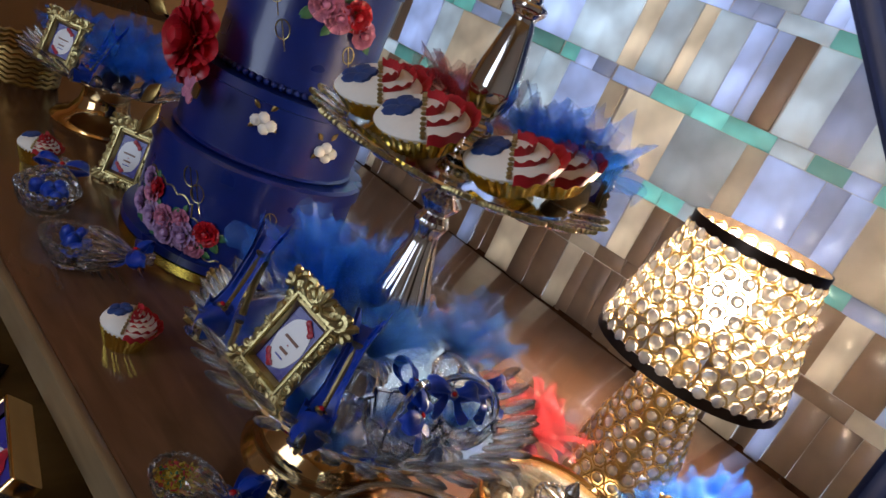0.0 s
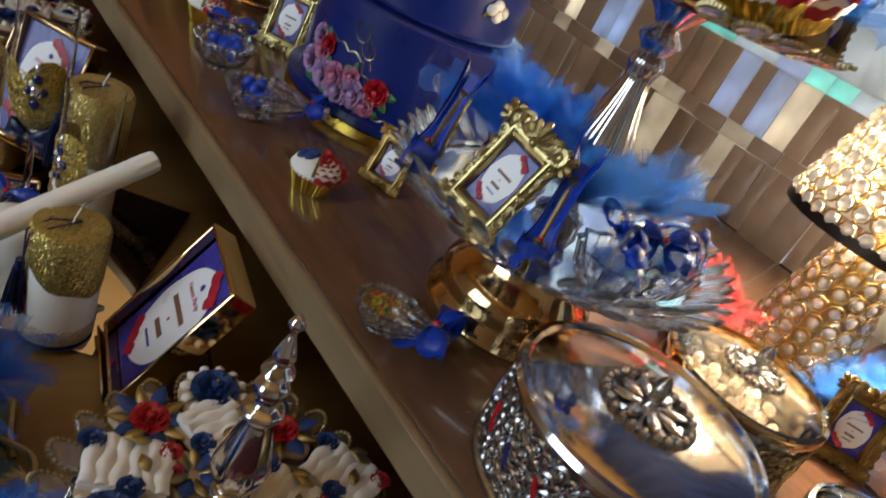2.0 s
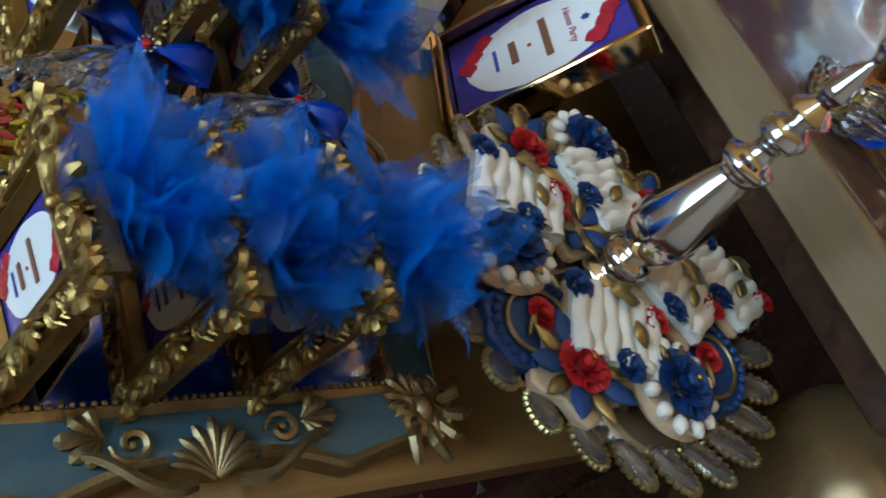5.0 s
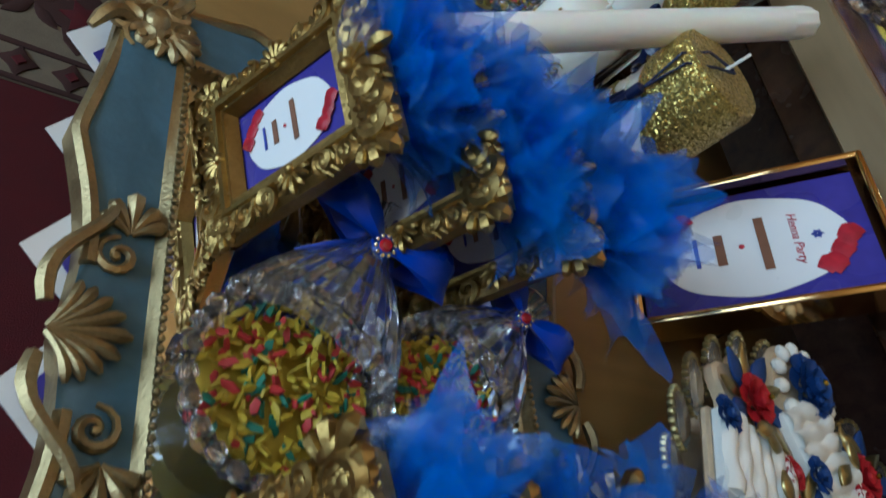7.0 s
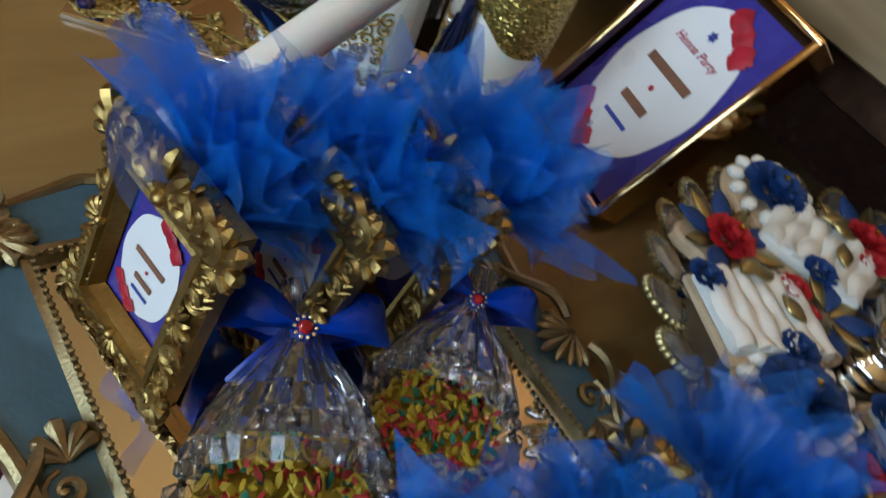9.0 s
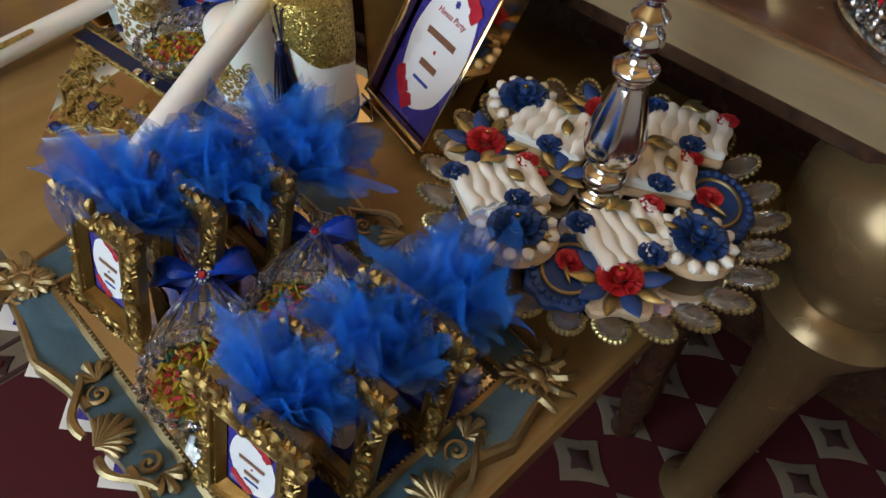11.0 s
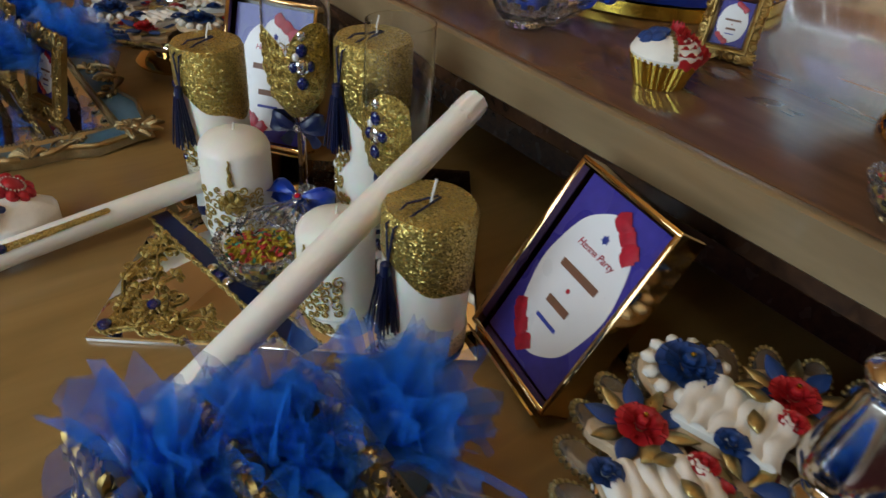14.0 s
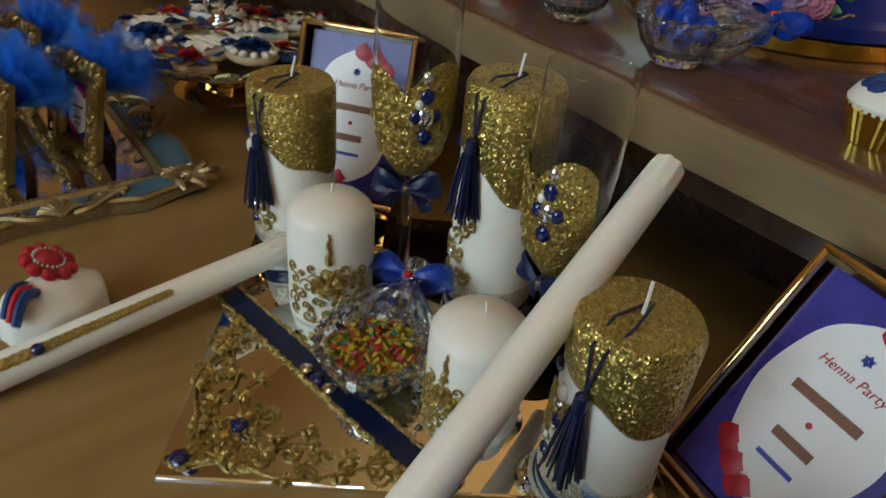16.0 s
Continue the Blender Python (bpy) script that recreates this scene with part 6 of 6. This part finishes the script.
# round filigree boxes with glass lids
def filigree_box(x, y, r, h, label, rim, wall, inner, gems):
    th = thing("trinket_box", label, "box", T(x, y, UP), "filigree boxes with glass lids")
    bm = bmesh.new()
    lathe(bm, [(r * 0.97, 0), (r, 0.003), (r, 0.008), (r * 0.97, 0.010)], 64)
    part("base_ring", bm, wall, th)
    bm = bmesh.new()
    lathe(bm, [(r * 0.93, 0.010), (r * 0.93, h - 0.006), (r * 0.90, h - 0.006), (r * 0.90, 0.012), (0.001, 0.012)], 64)
    part("liner", bm, inner, th)
    bm = bmesh.new()
    n = int(2 * math.pi * r / 0.0125)
    for k in range(n):
        a = 360 * k / n
        for i, z in enumerate((0.018, 0.031, 0.044, 0.057, 0.070)):
            if z < h - 0.012:
                scroll(bm, pose(0, 0, 0, 0, 0, a + 180 / n * (i % 2)) @ T(r * 0.945, 0, z) @ pose(0, 0, 0, 90, 0, 90), 0.0072, 0.0017, 1.2, (-1) ** (k + i))
    part("filigree", bm, wall, th, kind="stuff")
    if gems:
        for k in range(n):
            if k % 3 == 0:
                bm = bmesh.new()
                mm = pose(0, 0, 0, 0, 0, 360 * (k + 0.5) / n) @ T(r * 0.965, 0, 0.042) @ pose(0, 0, 0, 28, 0, 0)
                ball(bm, mm @ S(0.003, 0.0026, 0.015), 8, 6)
                part("enamel_bar", bm, "red_jewel" if (k // 3) % 2 else "blue_jewel", th)
    bm = bmesh.new()
    lathe(bm, [(r * 0.90, h - 0.006), (r * 0.985, h - 0.005), (r * 1.0, h), (r * 0.98, h + 0.005), (r * 0.93, h + 0.006), (r * 0.90, h + 0.003), (r * 0.90, h - 0.006)], 64, cap=False)
    lid = part("lid_rim", bm, rim, th, "polished lid rim")
    bm = bmesh.new()
    lathe(bm, [(r * 0.925, h + 0.002), (r * 0.8, h + 0.006), (r * 0.45, h + 0.010), (0.002, h + 0.012), (0.002, h + 0.010), (r * 0.45, h + 0.008), (r * 0.8, h + 0.004), (r * 0.92, h), (r * 0.925, h + 0.002)], 48, cap=False)
    if gems:
        part("lid_top", bm, "silver", lid, "polished silver lid")
    else:
        part("lid_glass", bm, "glass", lid, "clear glass lid").visible_shadow = False
    bm = bmesh.new()
    for k in range(24):
        a = 2 * math.pi * k / 24
        ball(bm, T(r * 0.34 * math.cos(a), r * 0.34 * math.sin(a), h + 0.012) @ S(r * 0.05, r * 0.05, r * 0.045), 6, 5)
    for k in range(8):
        leaf(bm, pose(0, 0, 0, 0, 0, 45 * k) @ T(0, r * 0.06, h + 0.013), r * 0.26, r * 0.12)
    part("lid_rosette", bm, "old_silver", lid)
    bm = bmesh.new()
    lathe(bm, [(0.007, h + 0.012), (0.004, h + 0.018), (0.006, h + 0.025), (0.008, h + 0.032), (0.004, h + 0.040), (0.0005, h + 0.044)], 16)
    part("knob", bm, "old_silver", lid)
    if not gems:
        bm = bmesh.new()
        rng = random.Random(int(r * 999))
        for _ in range(130):
            q, a = r * 0.8 * math.sqrt(rng.random()), rng.uniform(0, 6.283)
            ball(bm, T(q * math.cos(a), q * math.sin(a), 0.019 + rng.uniform(0, h * 0.45)) @ pose(0, 0, 0, rng.uniform(0, 90), rng.uniform(0, 90), 0) @ S(0.009, 0.007, 0.006), 6, 4)
        part("wrapped_sweets", bm, "cellophane", th, "clear wrapped sweets", kind="stuff")
    return th


filigree_box(0.410, 0.178, 0.108, 0.086, "round silver filigree box with red and blue enamel bars", "silver", "old_silver", "mirror", True)
filigree_box(0.612, 0.180, 0.086, 0.080, "round bronze filigree box with clear glass lid", "gold_mirror", "old_gold", "silver", False)
filigree_box(0.575, 0.005, 0.07, 0.06, "small glass-lidded box with a silver rim", "silver", "old_silver", "mirror", False)

# table lamp with crystal shade
lamp = thing("table_lamp", "lit table lamp with crystal bead shade and gold column", "table lamp", T(0.852, 0.215, UP))
bm = bmesh.new()
lathe(bm, [(0.062, 0), (0.065, 0.004), (0.06, 0.012), (0.045, 0.018), (0.02, 0.022), (0.012, 0.03), (0.012, 0.25), (0.006, 0.26)], 32)
part("stem", bm, "gold", lamp)
COL = [(0.018, 0.056), (0.05, 0.066), (0.11, 0.055), (0.16, 0.042), (0.19, 0.036), (0.207, 0.035)]
bm, bm2 = bmesh.new(), bmesh.new()
for i in range(9):
    z = 0.024 + i * 0.0205
    r = float(np.interp(z, [c[0] for c in COL], [c[1] for c in COL]))
    n = int(2 * math.pi * r / 0.0205)
    for k in range(n):
        mm = pose(0, 0, 0, 0, 0, 360 * (k + 0.5 * (i % 2)) / n) @ T(r, 0, z) @ pose(0, 0, 0, 0, 90, 0)
        tube(bm, [mm @ Vector((0.0102 * math.cos(q * 0.7854), 0.0102 * math.sin(q * 0.7854), 0)) for q in range(8)], 0.0014, 4, True)
        ball(bm2, mm @ S(0.0068, 0.0068, 0.0045), 8, 5)
part("column_wire", bm, "gold", lamp, "gold wire rings", kind="stuff")
part("column_beading", bm2, "bead", lamp, kind="stuff")
bm, bm2 = bmesh.new(), bmesh.new()
for i in range(8):
    z = 0.226 + i * 0.0205
    r = 0.116 - 0.034 * i / 7
    n = int(2 * math.pi * r / 0.0215)
    for k in range(n):
        mm = pose(0, 0, 0, 0, 0, 360 * (k + 0.5 * (i % 2)) / n) @ T(r, 0, z) @ pose(0, 0, 0, 0, 90, 0)
        tube(bm, [mm @ Vector((0.0106 * math.cos(q * 0.7854), 0.0106 * math.sin(q * 0.7854), 0)) for q in range(8)], 0.0013, 4, True)
        ball(bm2, mm @ S(0.0082, 0.0082, 0.005), 8, 5)
shade = part("shade_wire", bm, "gold", lamp, "gold wire rings of the shade", kind="stuff")
part("shade_beading", bm2, "bead", shade, kind="stuff")
for nm, r, z in (("shade_rim", 0.119, 0.211), ("shade_rim", 0.084, 0.374)):
    bm = bmesh.new()
    lathe(bm, [(r - 0.002, z), (r, z), (r, z + 0.013), (r - 0.002, z + 0.013), (r - 0.002, z)], 56, cap=False)
    part(nm, bm, "shade_rim", lamp, "dark bronze rim")
for k in range(3):
    bm = bmesh.new()
    tube(bm, [(0.006 * math.cos(k * 2.094), 0.006 * math.sin(k * 2.094), 0.255), (0.084 * math.cos(k * 2.094), 0.084 * math.sin(k * 2.094), 0.376)], 0.0016, 5)
    part("shade_arm", bm, "gold", lamp)
bm = bmesh.new()
lathe(bm, [(0.011, 0.262), (0.012, 0.275), (0.026, 0.30), (0.028, 0.32), (0.02, 0.338), (0.001, 0.346)], 20)
bulb = part("bulb", bm, "bulb", lamp, "glowing warm bulb")
bulb.visible_shadow = False

# favours round the lamp
for x, y, z, s, mat, seed, lab in ((0.742, 0.300, 0.05, 0.085, "red_tulle", 71, "red net favour tied on a blue cup"), (0.905, 0.10, 0.045, 0.075, "tulle", 72, "blue net favour beside the frame"), (0.80, 0.14, 0.04, 0.06, "pale_tulle", 73, "light blue net favour near the lamp")):
    th = thing("tulle_favour", lab, "party favour", T(x, y, UP), "tulle favours")
    bm = bmesh.new()
    lathe(bm, [(0.018, 0), (0.024, 0.012), (0.018, 0.035), (0.006, 0.05)], 16)
    part("pouch", bm, "navy_satin", th)
    tulle_puff(th, T(0, 0, z), s, mat, 18, seed, spread=0.9)
photo_frame(facing(0.775, 0.095, UP, 205, 16), "carved gold photo frame with blue tulle by the lamp", 0.072, 0.094, "gold", seed=19, puff=0.07, tulle="pale_tulle")

# far plate with favours
far = thing("cake_stand", "crystal petal stand on a polished gold foot", "cake stand", T(0.585, 1.30, UP))
bm = bmesh.new()
lathe(bm, [(0.082, 0), (0.086, 0.005), (0.080, 0.014), (0.06, 0.022), (0.045, 0.045), (0.042, 0.07), (0.055, 0.095), (0.07, 0.1)], 48)
part("foot", bm, "gold_mirror", far)
petal_plate(far, 0.106, 0.12, 0.165, 28, 0.018, 0.048, 0.016, False, True)
FZ = UP + 0.108
photo_frame(facing(0.475, 1.275, FZ, 215, 14), "pale gold photo frame on the far plate", 0.07, 0.092, "pale_gold", seed=23, puff=0)
for x, y, s, seed in ((0.545, 1.22, 0.085, 81), (0.60, 1.18, 0.08, 82), (0.62, 1.32, 0.1, 83), (0.53, 1.36, 0.09, 84)):
    th = thing("tulle_favour", "bundle of gathered blue net on the far plate", "party favour", T(x, y, FZ), "tulle favours")
    bm = bmesh.new()
    lathe(bm, [(0.014, 0), (0.018, 0.012), (0.012, 0.03), (0.004, 0.04)], 16)
    part("pouch", bm, "navy_satin", th)
    tulle_puff(th, T(0, 0, 0.03), s, "tulle", 14, seed, spread=0.9)
copy_thing(heel, T(0.515, 1.215, FZ) @ pose(0, 0, 0, 0, 0, -62))
# woven basket at the far end
bm = bmesh.new()
for i in range(7):
    tube(bm, [(0.075 * math.cos(2 * math.pi * k / 40) * (1 + 0.03 * i / 6), 0.075 * math.sin(2 * math.pi * k / 40) * (1 + 0.03 * i / 6), 0.006 + 0.010 * i + 0.0025 * (-1) ** k) for k in range(40)], 0.0052, 6, True)
solid("basket", bm, "gold", "gold woven basket at the table's far end", "basket", T(0.50, 1.52, UP))
